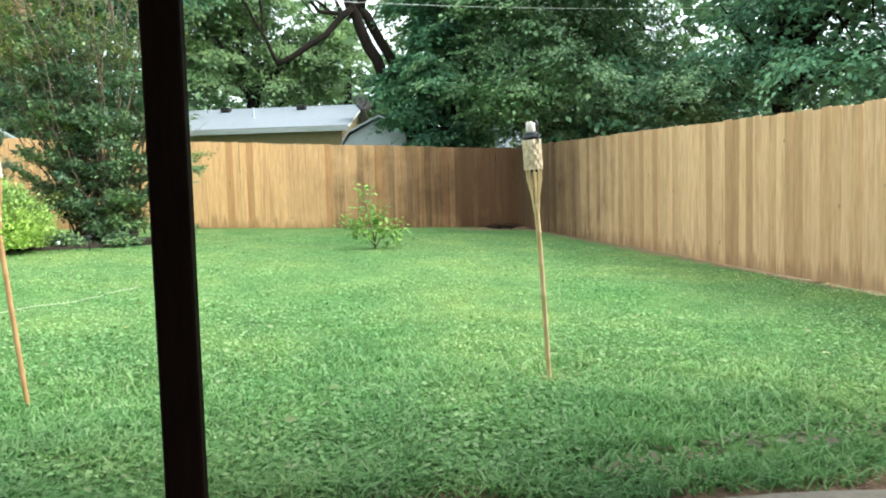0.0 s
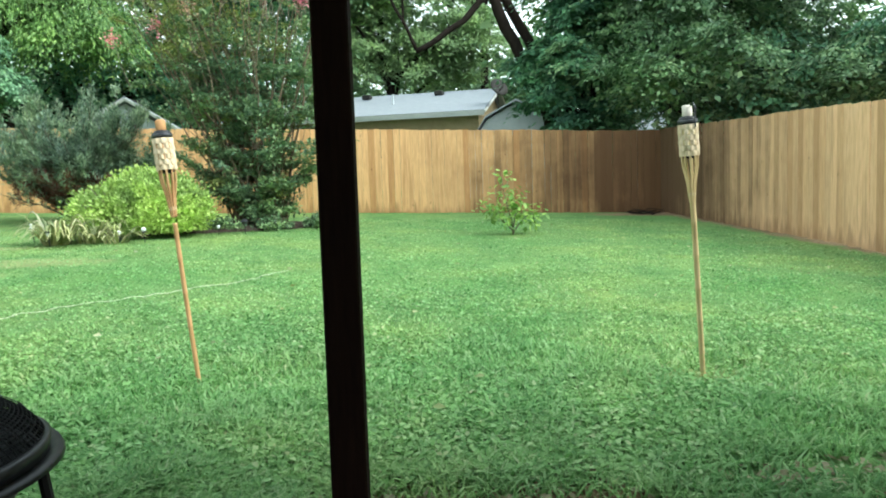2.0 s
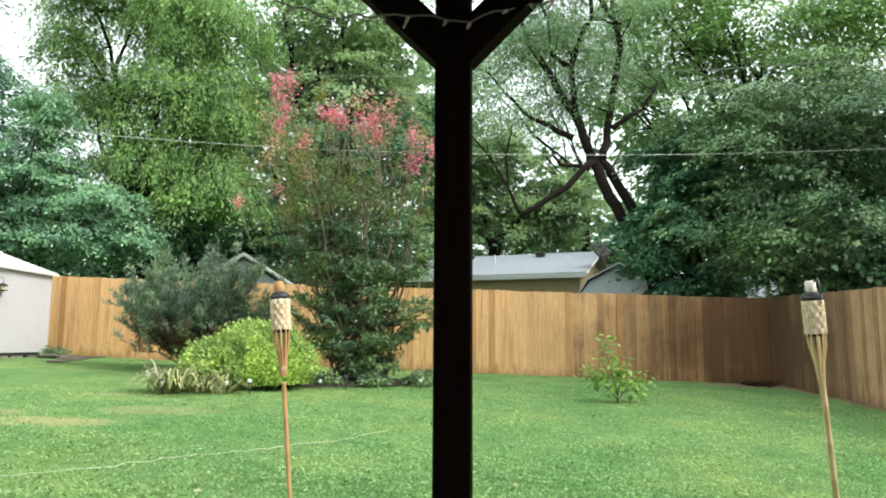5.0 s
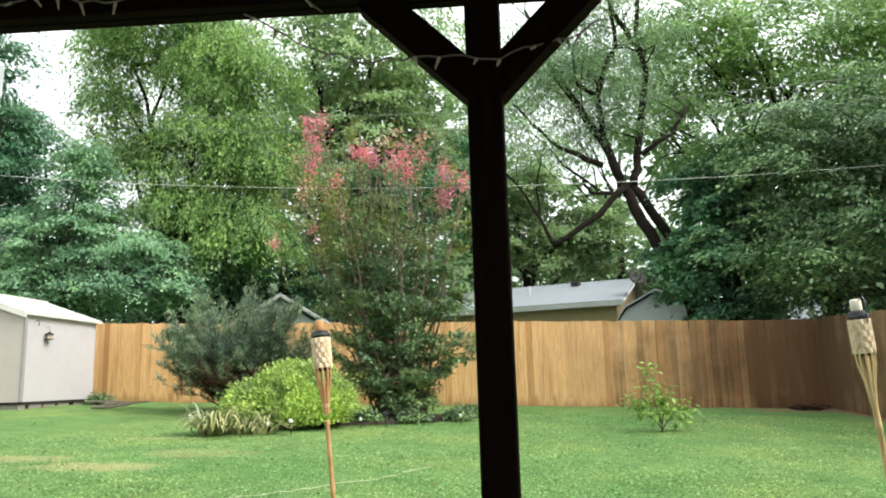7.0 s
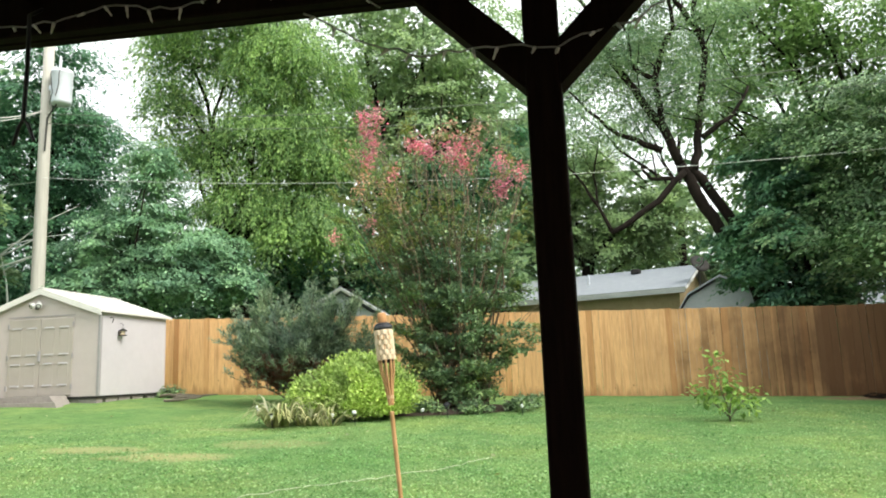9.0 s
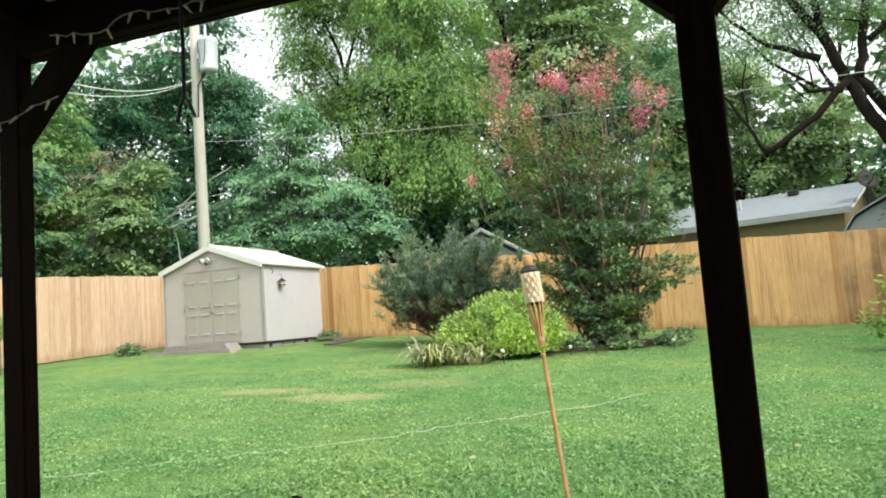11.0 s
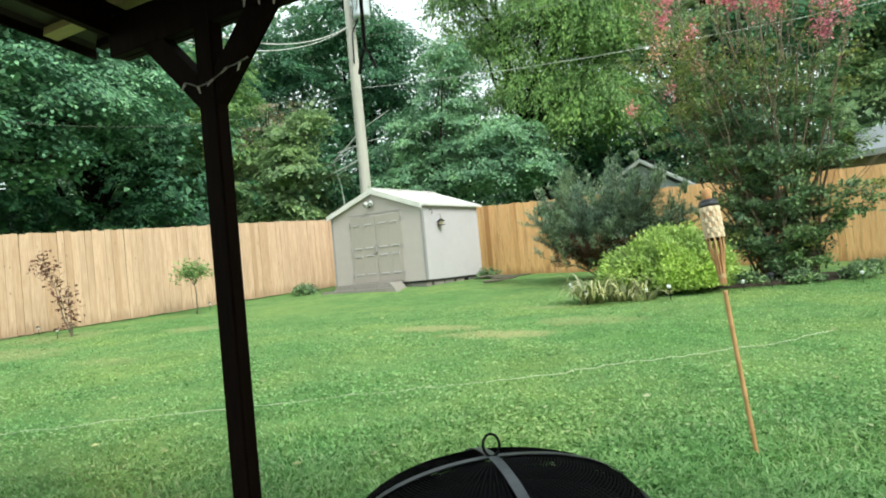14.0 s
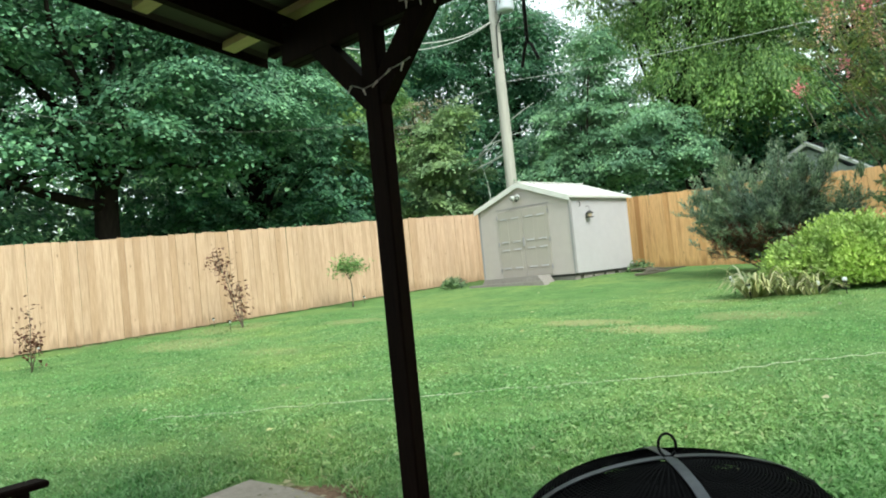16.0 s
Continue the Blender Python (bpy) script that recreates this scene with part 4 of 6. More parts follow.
M_cordgrey = speckled("pale_light_cord", (0.20, 0.19, 0.17), (0.3, 0.29, 0.26), 30, 0.5)
YF = POST_Y - 0.052
make_string([(-1.95, YF, 2.22), (-1.75, YF, 2.19), (-1.62, YF, 2.235), (-1.45, YF, 2.20), (-1.2, YF, 2.24), (-1.0, YF, 2.21), (-0.78, YF, 2.25), (-0.62, YF, 2.24), (-0.50, YF, 2.23), (-0.40, YF - 0.01, 2.14)], "unlit pale mini string lights stapled along the beam", 22, 3)
make_string([(-0.62, YF + 0.02, 2.16), (-0.42, YF + 0.03, 2.05), (-0.30, YF + 0.02, 2.01), (-0.16, YF, 2.0), (-0.03, YF, 1.995), (0.06, YF, 1.99), (0.12, YF, 2.01), (0.24, YF + 0.005, 2.04), (0.33, YF, 2.08)], "unlit pale mini string lights round the post braces", 13, 5)
make_string([(-2.25, YF + 0.005, 1.985), (-2.18, YF, 1.965), (-2.1, YF, 1.975), (-2.0, YF + 0.005, 2.005), (-1.93, YF + 0.005, 2.015)], "unlit pale mini string lights wound on a porch post", 5, 8)


def make_cord():
    spot = porch(-1.40, 1.77, 2.22)
    root = empty("hanging_cord", spot.x, spot.y, spot.z)
    part("cord", tube([(0, 0.06, 0.0), (0, 0, -0.05), (0.003, 0, -0.2), (0.0, 0, -0.36)], 0.006, 6), M_blackwire, root)
    part("loose_end", tube([(0, 0, -0.355), (-0.012, 0, -0.38), (-0.026, 0, -0.43)], 0.005, 6), M_blackwire, root)
    part("loose_end", tube([(0, 0, -0.355), (0.014, 0, -0.37), (0.034, 0, -0.42)], 0.005, 6), M_blackwire, root)
    tagged(root, "black cord with two loose ends hanging off the beam", "cord")


make_cord()


# ---- utility pole and wires ----
def make_pole():
    x, y = -13.4, 20.0
    root = empty("utility_pole", x, y)
    g = root.location.z
    part("shaft", tube([(0, 0, -0.5), (0, 0, 3), (-0.02, 0, 7), (-0.03, 0, 12.6)], [0.2, 0.185, 0.165, 0.14], 14), M_pole, root, smooth=True)
    can = part("transformer", lathe([(0.0, 9.42 - g), (0.26, 9.42 - g), (0.28, 9.5 - g), (0.3, 10.35 - g), (0.32, 10.38 - g), (0.3, 10.46 - g), (0.1, 10.54 - g), (0, 10.54 - g)], 24), M_galv, root, "pale steel transformer can", smooth=True)
    can.location = (0.5, -0.1, 0)
    part("bushing", tube([(0.42, -0.1, 10.5 - g), (0.42, -0.1, 10.95 - g)], [0.05, 0.03], 8), M_galv, root)
    part("bracket", box(0.1, 0.3, -0.12, -0.02, 9.9 - g, 10.05 - g), M_galv, root)
    for x0, x1, low in ((0.36, 0.42, 9.7), (0.62, 0.6, 9.95)):
        part("lead", tube([(x0, -0.3, 10.5 - g), (x0 - 0.02, -0.43, 10.3 - g), (x1, -0.43, low - g), (x1 - 0.1, -0.38, low - 0.35 - g)], 0.012, 6), M_blackwire, root, "black transformer lead")
    part("riser", tube([(0.1, -0.16, 8.0 - g), (0.16, -0.2, 9.0 - g), (0.42, -0.2, 9.4 - g)], 0.025, 6), M_blackwire, root)
    tagged(root, "weathered wooden utility pole with a transformer can", "utility pole")
    for a, b, drop, r, lab in (
        ((x + 0.1, y - 0.15, 7.2), (26, 12.5, 6.6), 1.42, 0.007, "pale service cable sagging over the back fence"),
        ((x + 0.1, y - 0.15, 9.15), (26, 12.0, 9.2), 1.8, 0.010, "thin upper power line over the yard"),
        ((x + 0.1, y - 0.15, 8.85), (26, 14.0, 8.9), 1.7, 0.008, "thin lower power line over the yard"),
        ((x - 0.1, y - 0.1, 9.27), (-7.3, 0.5, 6.1), 1.62, 0.014, "bundled pale service cable running towards the house"),
        ((x - 0.1, y - 0.1, 9.24), (-7.3, 0.5, 5.35), 1.5, 0.011, "second pale service cable running towards the house"),
        ((x - 0.1, y - 0.1, 7.1), (-17.4, 1.5, 6.5), 1.6, 0.0055, "thin communications cable along the side boundary"),
        ((x - 0.1, y - 0.1, 4.9), (-19.5, 22, 4.35), 0.1, 0.03, "low pale guy cable beside the pole"),
    ):
        w = empty("overhead_wire", *a)
        A = Vector(a)
        part("cable", tube([p - A for p in sag(a, b, drop, 30)], r, 5), M_wire_pale if "pale" in lab else M_wire, w)
        tagged(w, lab, "wire", "overhead wires")


make_pole()


def make_dead_branches():
    """Pale dead limbs that stick out beside the pole."""
    rng = np.random.default_rng(61)
    root = empty("dead_branch", -14.45, 20.6)
    g = root.location.z
    for a, b, r in (((-0.9, 0, 3.7), (2.0, -0.3, 5.3), 0.03), ((-0.9, 0, 3.9), (1.1, -0.2, 4.6), 0.026), ((-0.3, 0, 4.3), (1.7, -0.2, 4.5), 0.02), ((-0.8, 0.1, -0.1), (-0.6, 0, 4.0), 0.05), ((-0.4, 0, 3.6), (1.0, -0.2, 4.0), 0.02)):
        part("limb", tube([(p[0], p[1], p[2]) for p in limb_points(rng, a, b, 0.07, 6)], [r, r * 0.9, r * 0.8, r * 0.65, r * 0.5, r * 0.3], 6), M_wire_pale, root)
    tagged(root, "pale bare dead branches beside the utility pole", "branch")


make_dead_branches()


# ---- neighbouring houses ----
def make_house(name, x, y, turn, L, D, wall_h, rise, base, walls, label, windows, gable_window=False):
    root = empty(name, x, y, base, turn)
    # origin at the middle of the front wall, x along it, y away
    for nm, b in (("front_wall", (-L / 2, L / 2, 0, 0.2)), ("back_wall", (-L / 2, L / 2, D - 0.2, D))):
        part(nm, box(b[0], b[1], b[2], b[3], -0.6, wall_h), walls, root)
    for s in (-1, 1):
        bm = prism([(0.203, -0.6), (D - 0.203, -0.6), (D - 0.203, wall_h), (D / 2, wall_h + rise * 0.93), (0.203, wall_h)], -0.1, 0.1)
        ob = part("gable_wall", bm, walls, root)
        ob.matrix_basis = Matrix.Translation((s * (L / 2 - 0.11), 0, 0)) @ Matrix.Rotation(math.pi / 2, 4, "Z") @ Matrix.Diagonal((1, -1, 1, 1))
    ov = 0.5
    for s in (-1, 1):
        y_e = -ov if s < 0 else D + ov
        drop = ov * rise / (D / 2)
        bm = bmesh.new()
        p = [(-L / 2 - 0.35, y_e, wall_h - drop), (L / 2 + 0.35, y_e, wall_h - drop), (L / 2 + 0.35, D / 2, wall_h + rise), (-L / 2 - 0.35, D / 2, wall_h + rise)]
        lo, hi = [bm.verts.new(q) for q in p], [bm.verts.new((q[0], q[1], q[2] + 0.14)) for q in p]
        bm.faces.new(lo)
        bm.faces.new(hi[::-1])
        for k in range(4):
            bm.faces.new((lo[k], hi[k], hi[(k + 1) % 4], lo[(k + 1) % 4]))
        bmesh.ops.recalc_face_normals(bm, faces=bm.faces)
        roof = part("roof", bm, M_far_roof, root, "grey-blue shingle roof slope")
        part("fascia", box(-L / 2 - 0.35, L / 2 + 0.35, y_e - 0.03 if s < 0 else y_e + 0.003, y_e - 0.003 if s < 0 else y_e + 0.03, wall_h - drop - 0.1, wall_h - drop + 0.12), M_trim, root)
        if s < 0:
            for vx in (-0.32, 0.05, 0.32):
                vz = wall_h + rise * 0.82
                part("roof_vent", box(vx * L - 0.2, vx * L + 0.2, D / 2 * 0.8 - 0.2, D / 2 * 0.8 + 0.2, vz + 0.1, vz + 0.32, 0.03), M_dark, roof)
            part("vent_pipe", tube([(L * 0.18, D * 0.2, wall_h + rise * 0.4), (L * 0.18, D * 0.2, wall_h + rise * 0.4 + 0.6)], 0.05, 8), M_galv, roof)
        for e in (-1, 1):
            x = e * (L / 2 + 0.37)
            part("barge_board", tube([(x, y_e, wall_h - drop + 0.05), (x, D / 2, wall_h + rise + 0.05)], 0.055, 4), M_trim, root, "white gable trim board")
    if gable_window:
        gw = part("window", box(-L / 2 - 0.05, -L / 2 - 0.013, D / 2 + 0.1, D / 2 + 0.9, wall_h - 0.75, wall_h - 0.05, 0.01), M_trim, root, "white framed window")
        part("pane", box(-L / 2 - 0.07, -L / 2 - 0.053, D / 2 + 0.14, D / 2 + 0.86, wall_h - 0.7, wall_h - 0.1), M_dark, gw)
    for wx in windows:
        win = part("window", box(wx - 0.75, wx + 0.75, -0.06, -0.004, wall_h - 1.55, wall_h - 0.3, 0.01), M_trim, root, "white framed window")
        part("pane", box(wx - 0.66, wx + 0.66, -0.075, -0.063, wall_h - 1.46, wall_h - 0.39), M_dark, win)
        part("sill", box(wx - 0.8, wx + 0.8, -0.12, -0.064, wall_h - 1.6, wall_h - 1.552), M_trim, win)
    tagged(root, label, "house", "neighbouring houses")
    return root


make_house("neighbour_house", 1.15, 34.3, -24.6, 13.4, 6.6, 3.3, 1.15, 1.0, M_far_brick, "low tan brick house with a grey-blue roof", (-4.2, -1.6))
make_house("neighbour_house", -5.0, 28.5, 100, 6.0, 2.6, 2.3, 0.8, 0.98, M_far_siding, "low grey house half hidden by the trees", (0.5,), True)
make_house("neighbour_house", 19.5, 27.0, -20, 12.0, 7.0, 2.7, 1.6, 0.4, M_trim, "pale house glimpsed beyond the fence trees", (-3.0, 2.0))


def make_barn_shed():
    root = empty("barn_shed", 6.55, 23.2, None, -14)
    w, e, k, p = 1.5, 1.75, 2.55, 3.05
    prof = [(-w, -0.2), (w, -0.2), (w, e), (w * 0.62, k), (0, p), (-w * 0.62, k), (-w, e)]
    part("body", prism(prof, 0, 3.0), M_far_siding, root, "blue-grey sided walls")
    pts = [(w * 1.04, e - 0.06), (w * 0.65, k + 0.05), (0, p + 0.06), (-w * 0.65, k + 0.05), (-w * 1.04, e - 0.06)]
    for a, b in zip(pts, pts[1:]):
        part("roof_panel", prism([a, b, (b[0], b[1] + 0.06), (a[0], a[1] + 0.06)], -0.15, 3.15), M_far_roof, root)
    for s in (-1, 1):
        part("trim_board", box(s * w - 0.05, s * w + 0.05, -0.03, -0.003, -0.1, e), M_trim, root)
    part("door", box(-0.6, 0.6, -0.04, -0.003, 0.0, 1.7, 0.01), M_far_siding, root)
    tagged(root, "blue-grey barn-roofed shed behind the back fence", "shed")


make_barn_shed()


def make_dish():
    root = empty("satellite_dish", 8.15, 31.6, 3.6)
    part("mast", tube([(0, 0, 0), (0, 0, 1.5)], 0.04, 8), M_dark, root)
    d = part("reflector", lathe([(0.0, 0.0), (0.2, 0.02), (0.42, 0.1), (0.43, 0.11), (0.2, 0.035), (0.0, 0.015)], 24), M_dark, root, smooth=True)
    d.matrix_basis = pose(0, -0.05, 1.6, 60, 0, 20)
    part("feed_arm", tube([(0, -0.05, 1.45), (0.1, -0.5, 1.6), (0.1, -0.55, 1.8)], 0.02, 6), M_dark, root)
    tagged(root, "dark round satellite dish on a mast", "satellite dish")


make_dish()


# ---- trees ----
def weeping_points(rng, lobes, strands, per, length=(0.7, 1.8)):
    """Leaf places along hanging strands that start on the lobes' skins, and the way each leaf points."""
    lob = np.array(lobes, dtype=float)
    vol = (lob[:, 3] * lob[:, 4] * lob[:, 5]) ** (2 / 3)
    pick = rng.choice(len(lob), strands, p=vol / vol.sum())
    u = unit(rng, strands)
    u[:, 2] = np.abs(u[:, 2]) * 0.9 - 0.25
    s = lob[pick, :3] + u * lob[pick, 3:] * (0.6 + 0.45 * rng.random((strands, 1)))
    L = rng.uniform(*length, strands)
    idx = np.repeat(np.arange(strands), per)
    t = rng.random(len(idx))
    out = u[idx] * np.array([1, 1, 0.0])
    p = s[idx] + out * (0.9 * np.sqrt(t))[:, None] * L[idx, None] * 0.7
    p[:, 2] -= (t ** 1.5) * L[idx]
    p += rng.normal(size=p.shape) * 0.07
    along = out * 0.6 + np.array([0, 0, -0.8])
    return p, along


def make_willow():
    x, y = -9.3, 25.0
    lobes = [(-9.6, 25, 14.2, 2.6, 2.4, 1.9), (-11.4, 25, 13.2, 1.5, 2.0, 1.2), (-7.4, 25, 12.4, 2.2, 2.4, 2.0), (-8.0, 25, 9.8, 2.1, 2.3, 1.9), (-6.4, 24.6, 8.6, 1.7, 2.0, 1.6), (-8.7, 24.8, 7.1, 1.9, 2.2, 1.5), (-6.7, 24.4, 6.0, 1.6, 1.9, 1.3), (-11.8, 25, 11.2, 0.9, 1.4, 1.2), (-10.3, 25.4, 9.6, 1.0, 1.2, 1.3), (-11.7, 25.2, 9.3, 1.2, 1.3, 1.1)]
    root = tree("willowy_tree", 11, x, y, 0.34, 6.0, lobes, 1050, 46, 0.16, M_leaf_willow, "tall pale green tree with drooping feathery foliage", 0.8, 10, aspect=0.34, droop=0.95)
    rng = np.random.default_rng(12)
    g = gz(x, y)
    loc = [(l[0] - x, l[1] - y, l[2] - g, *l[3:]) for l in lobes]
    p, along = weeping_points(rng, loc, 2000, 34, (0.5, 1.6))
    leaves("hanging_foliage", p, rng, 0.14, M_leaf_willow, root, "yellow-green drooping sprays", aspect=0.28, along=along)


make_willow()
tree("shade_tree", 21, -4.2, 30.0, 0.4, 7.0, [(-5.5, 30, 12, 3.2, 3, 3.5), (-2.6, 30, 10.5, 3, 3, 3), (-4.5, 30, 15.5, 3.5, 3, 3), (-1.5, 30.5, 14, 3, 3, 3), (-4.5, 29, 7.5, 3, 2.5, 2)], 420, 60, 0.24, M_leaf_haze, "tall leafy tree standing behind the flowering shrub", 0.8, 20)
tree("shade_tree", 22, -7.0, 27.6, 0.3, 3.2, [(-7.6, 27.6, 4.6, 2.6, 1.6, 1.6), (-10.2, 27.8, 4.0, 2.2, 1.6, 1.4), (-5.0, 27.8, 5.0, 2.2, 1.6, 1.8), (-8.0, 27.4, 6.6, 2.6, 1.6, 1.4), (-12.6, 27.6, 4.2, 2.0, 1.6, 1.6), (-3.4, 27.8, 3.2, 1.6, 1.4, 1.0), (-2.2, 28, 4.6, 1.6, 1.4, 1.8), (-2.2, 28, 7.4, 2.0, 1.6, 1.8), (0.2, 29, 8.8, 2.0, 1.6, 1.6)], 540, 48, 0.2, M_leaf_dark, "dark low-branched tree shaded by the tall one", 0.7, 14)
tree("maple_tree", 31, -11.2, 22.2, 0.16, 3.8, [(-11.0, 22, 7.6, 0.7, 0.8, 0.9), (-11.3, 22, 6.2, 1.3, 1.2, 1.1), (-12.6, 22, 5.0, 1.4, 1.4, 1.1), (-9.6, 22, 5.0, 1.5, 1.4, 1.0), (-11.4, 21.5, 4.0, 2.4, 1.5, 0.9), (-8.6, 21.8, 4.0, 1.1, 1.1, 0.7)], 1050, 38, 0.12, M_leaf_maple, "young bluish-green maple tree behind the shed", 0.42, 12, aspect=0.62)
tree("cedar_tree", 41, -20.5, 31.0, 0.4, 9.0, [(-20.5, 31, 16.5, 2.0, 2, 2.5), (-21.5, 31, 13, 3.4, 2.6, 2.4), (-19.4, 30.5, 10, 3.6, 2.6, 1.7), (-22.5, 30.5, 8, 4.0, 2.6, 2.2), (-19.0, 30, 5.5, 3.6, 2.4, 2.2), (-24.5, 30, 11.5, 2.8, 2.6, 2.8), (-19.6, 31, 12.6, 1.9, 2.0, 1.6), (-18.3, 31, 11.3, 1.7, 1.8, 1.5), (-17.9, 30.5, 8.4, 1.7, 2.0, 1.5)], 900, 52, 0.22, M_leaf_dark, "tall dark evergreen tree with layered boughs", 0.9, 22, aspect=0.4)
tree("cedar_tree", 43, -26.5, 28.0, 0.4, 8.0, [(-27, 28, 13, 3.6, 3, 3.5), (-25.5, 27, 9, 3.6, 3, 3), (-28, 27, 6, 3.4, 3, 2.6), (-24.5, 26.5, 5.2, 2.6, 2.4, 2.0)], 420, 56, 0.25, M_leaf_dark, "tall dark evergreen tree crowding its neighbour", 0.9, 18, aspect=0.4)
tree("vine_tree", 51, -17.2, 20.9, 0.1, 4.6, [(-16.0, 20.7, 6.7, 0.5, 0.6, 0.5), (-17.0, 20.7, 6.2, 0.6, 0.7, 0.6), (-17.7, 21.2, 5.2, 0.9, 1.0, 0.8), (-16.3, 20.4, 4.7, 1.0, 1.0, 0.9), (-17.2, 20.4, 3.6, 1.5, 1.2, 0.7), (-18.9, 20.8, 4.2, 1.2, 1.2, 0.8)], 400, 44, 0.16, M_leaf_haze, "young yellow-green tree leaning over the fence", 0.45, 10, aspect=0.6)
tree("dead_limb_tree", 52, -18.6, 22.6, 0.14, 5.2, [(-18.2, 21.6, 7.2, 0.8, 0.7, 0.7), (-19.4, 21.2, 6.4, 1.1, 0.8, 0.7), (-18.8, 21.0, 5.4, 0.9, 0.8, 0.6)], 45, 30, 0.14, M_leaf_brown, "half-dead tree with brown withered leaves", 0.5, 14)
tree("shade_tree", 53, -22.5, 21.5, 0.26, 5.5, [(-22.4, 21.5, 8.4, 2.3, 2.0, 2.4), (-21.0, 21, 6.2, 2.0, 1.8, 1.8), (-23.8, 20.8, 5.6, 2.4, 2, 1.9), (-21.5, 20.0, 4.2, 2.2, 1.6, 1.2)], 380, 52, 0.2, M_leaf_light, "leafy green tree beyond the side fence", 0.7, 14, aspect=0.6)
tree("spreading_maple", 61, -19.3, 9.6, 0.34, 5.2, [(-17.4, 9.4, 5.3, 1.3, 1.7, 0.9), (-17.6, 7.4, 4.9, 1.2, 1.5, 0.7), (-17.6, 11.4, 4.8, 1.2, 1.5, 0.7), (-18.0, 5.4, 4.6, 1.2, 1.5, 0.8), (-18.0, 8.0, 8.0, 2.6, 2.6, 1.9), (-19.2, 11.6, 8.6, 2.8, 2.8, 2.0), (-17.4, 11.0, 6.3, 2.0, 2.4, 1.1), (-20.5, 6.0, 8.4, 3.0, 2.8, 2.2), (-18.2, 13.8, 6.6, 2.0, 2.2, 1.4), (-18.5, 5.2, 6.4, 2.0, 2.2, 1.3), (-20, 9.5, 11, 3.6, 3.8, 2.2)], 1400, 44, 0.145, M_leaf_oak, "broad maple tree spreading over the side fence", 0.7, 24, aspect=0.75)
tree("shade_tree", 62, -21.4, 16.0, 0.34, 4.6, [(-21, 15.5, 8.0, 2.4, 2.4, 2.0), (-20.6, 17.6, 6.6, 2.2, 2.2, 1.6), (-21.5, 17, 9.5, 2.6, 2.6, 2.0), (-20.5, 14.6, 5.9, 1.8, 1.6, 0.9)], 420, 60, 0.2, M_leaf_oak, "many-stemmed shade tree beyond the side fence", 0.6, 22, aspect=0.7)
tree("shade_tree", 63, -26.0, 9.0, 0.3, 5.0, [(-26, 8, 8, 3, 3.4, 2.6), (-26, 3, 7.5, 3, 3, 2.6), (-26, 13, 8, 3, 3, 2.6)], 220, 45, 0.3, M_leaf_dark, "dark leafy tree further beyond the side fence", 0.9, 14)
tree("pear_tree", 71, 10.4, 18.6, 0.2, 4.2, [(8.7, 16.7, 2.8, 1.1, 0.8, 0.7), (10.4, 15.8, 3.0, 1.2, 1.0, 0.8), (11.4, 14.2, 3.0, 1.2, 1.2, 0.8), (7.5, 15.5, 3.35, 1.0, 0.9, 0.65), (8.6, 14.6, 3.6, 0.9, 1.1, 0.7), (9.0, 16.9, 4.7, 1.5, 1.2, 1.4), (10.6, 16.6, 6.2, 1.8, 1.4, 1.6), (9.2, 18.4, 4.4, 2.4, 1.8, 1.5), (7.6, 18.2, 4.0, 1.4, 1.4, 1.2), (10.8, 18.2, 6.4, 2.6, 2.0, 1.9), (8.3, 18.5, 6.6, 1.9, 1.8, 1.7), (12.6, 18.2, 4.6, 2.2, 1.8, 1.5)], 1150, 38, 0.13, M_leaf_pear, "dense glossy-leaved tree behind the fence corner", 0.44, 24, aspect=0.6)
tree("shade_tree", 72, 12.5, 24.0, 0.3, 6.0, [(7.4, 24, 9.6, 1.5, 1.5, 1.3), (8.0, 24, 7.5, 1.4, 1.4, 1.6), (8.2, 24, 12.6, 1.6, 1.5, 1.6), (10.5, 24, 11.5, 3, 2.5, 2.6), (13.5, 24, 9.5, 3, 2.5, 2.6), (15.5, 24, 12.5, 3.2, 2.8, 2.8), (12.5, 24, 5.5, 3.6, 2.2, 2.2)], 760, 44, 0.19, M_leaf_light, "tall leafy tree behind the pear tree", 0.8, 26)
# Highest lobes of this and the next tree: unseen, added for lawn shade.
tree("shade_tree", 73, 14.8, 14.6, 0.28, 4.4, [(14.2, 14.4, 5.2, 2.2, 2.4, 1.6), (13.0, 14.6, 3.3, 1.8, 2.0, 1.2), (13.2, 11.4, 3.4, 1.6, 2.2, 1.3), (13.8, 12.0, 5.6, 2.2, 2.2, 1.8), (15.6, 15.6, 6.6, 2.4, 2.4, 2.0), (14.6, 10.5, 6.8, 2.4, 2.4, 2.0), (15.2, 13.5, 9.6, 2.8, 3.0, 2.2), (15.4, 11.5, 12.0, 2.6, 3.0, 2.0), (12.0, 11.5, 9.6, 2.0, 2.4, 1.7), (12.2, 8.4, 9.2, 2.0, 2.4, 1.7), (17.0, 14.2, 4.4, 2.2, 2.2, 2.0), (16.6, 12.6, 6.2, 2.0, 2.0, 1.6), (18.2, 13.0, 3.0, 2.0, 2.0, 1.4)], 800, 52, 0.17, M_leaf_oak, "dark leafy tree beyond the side boundary fence", 0.6, 20)
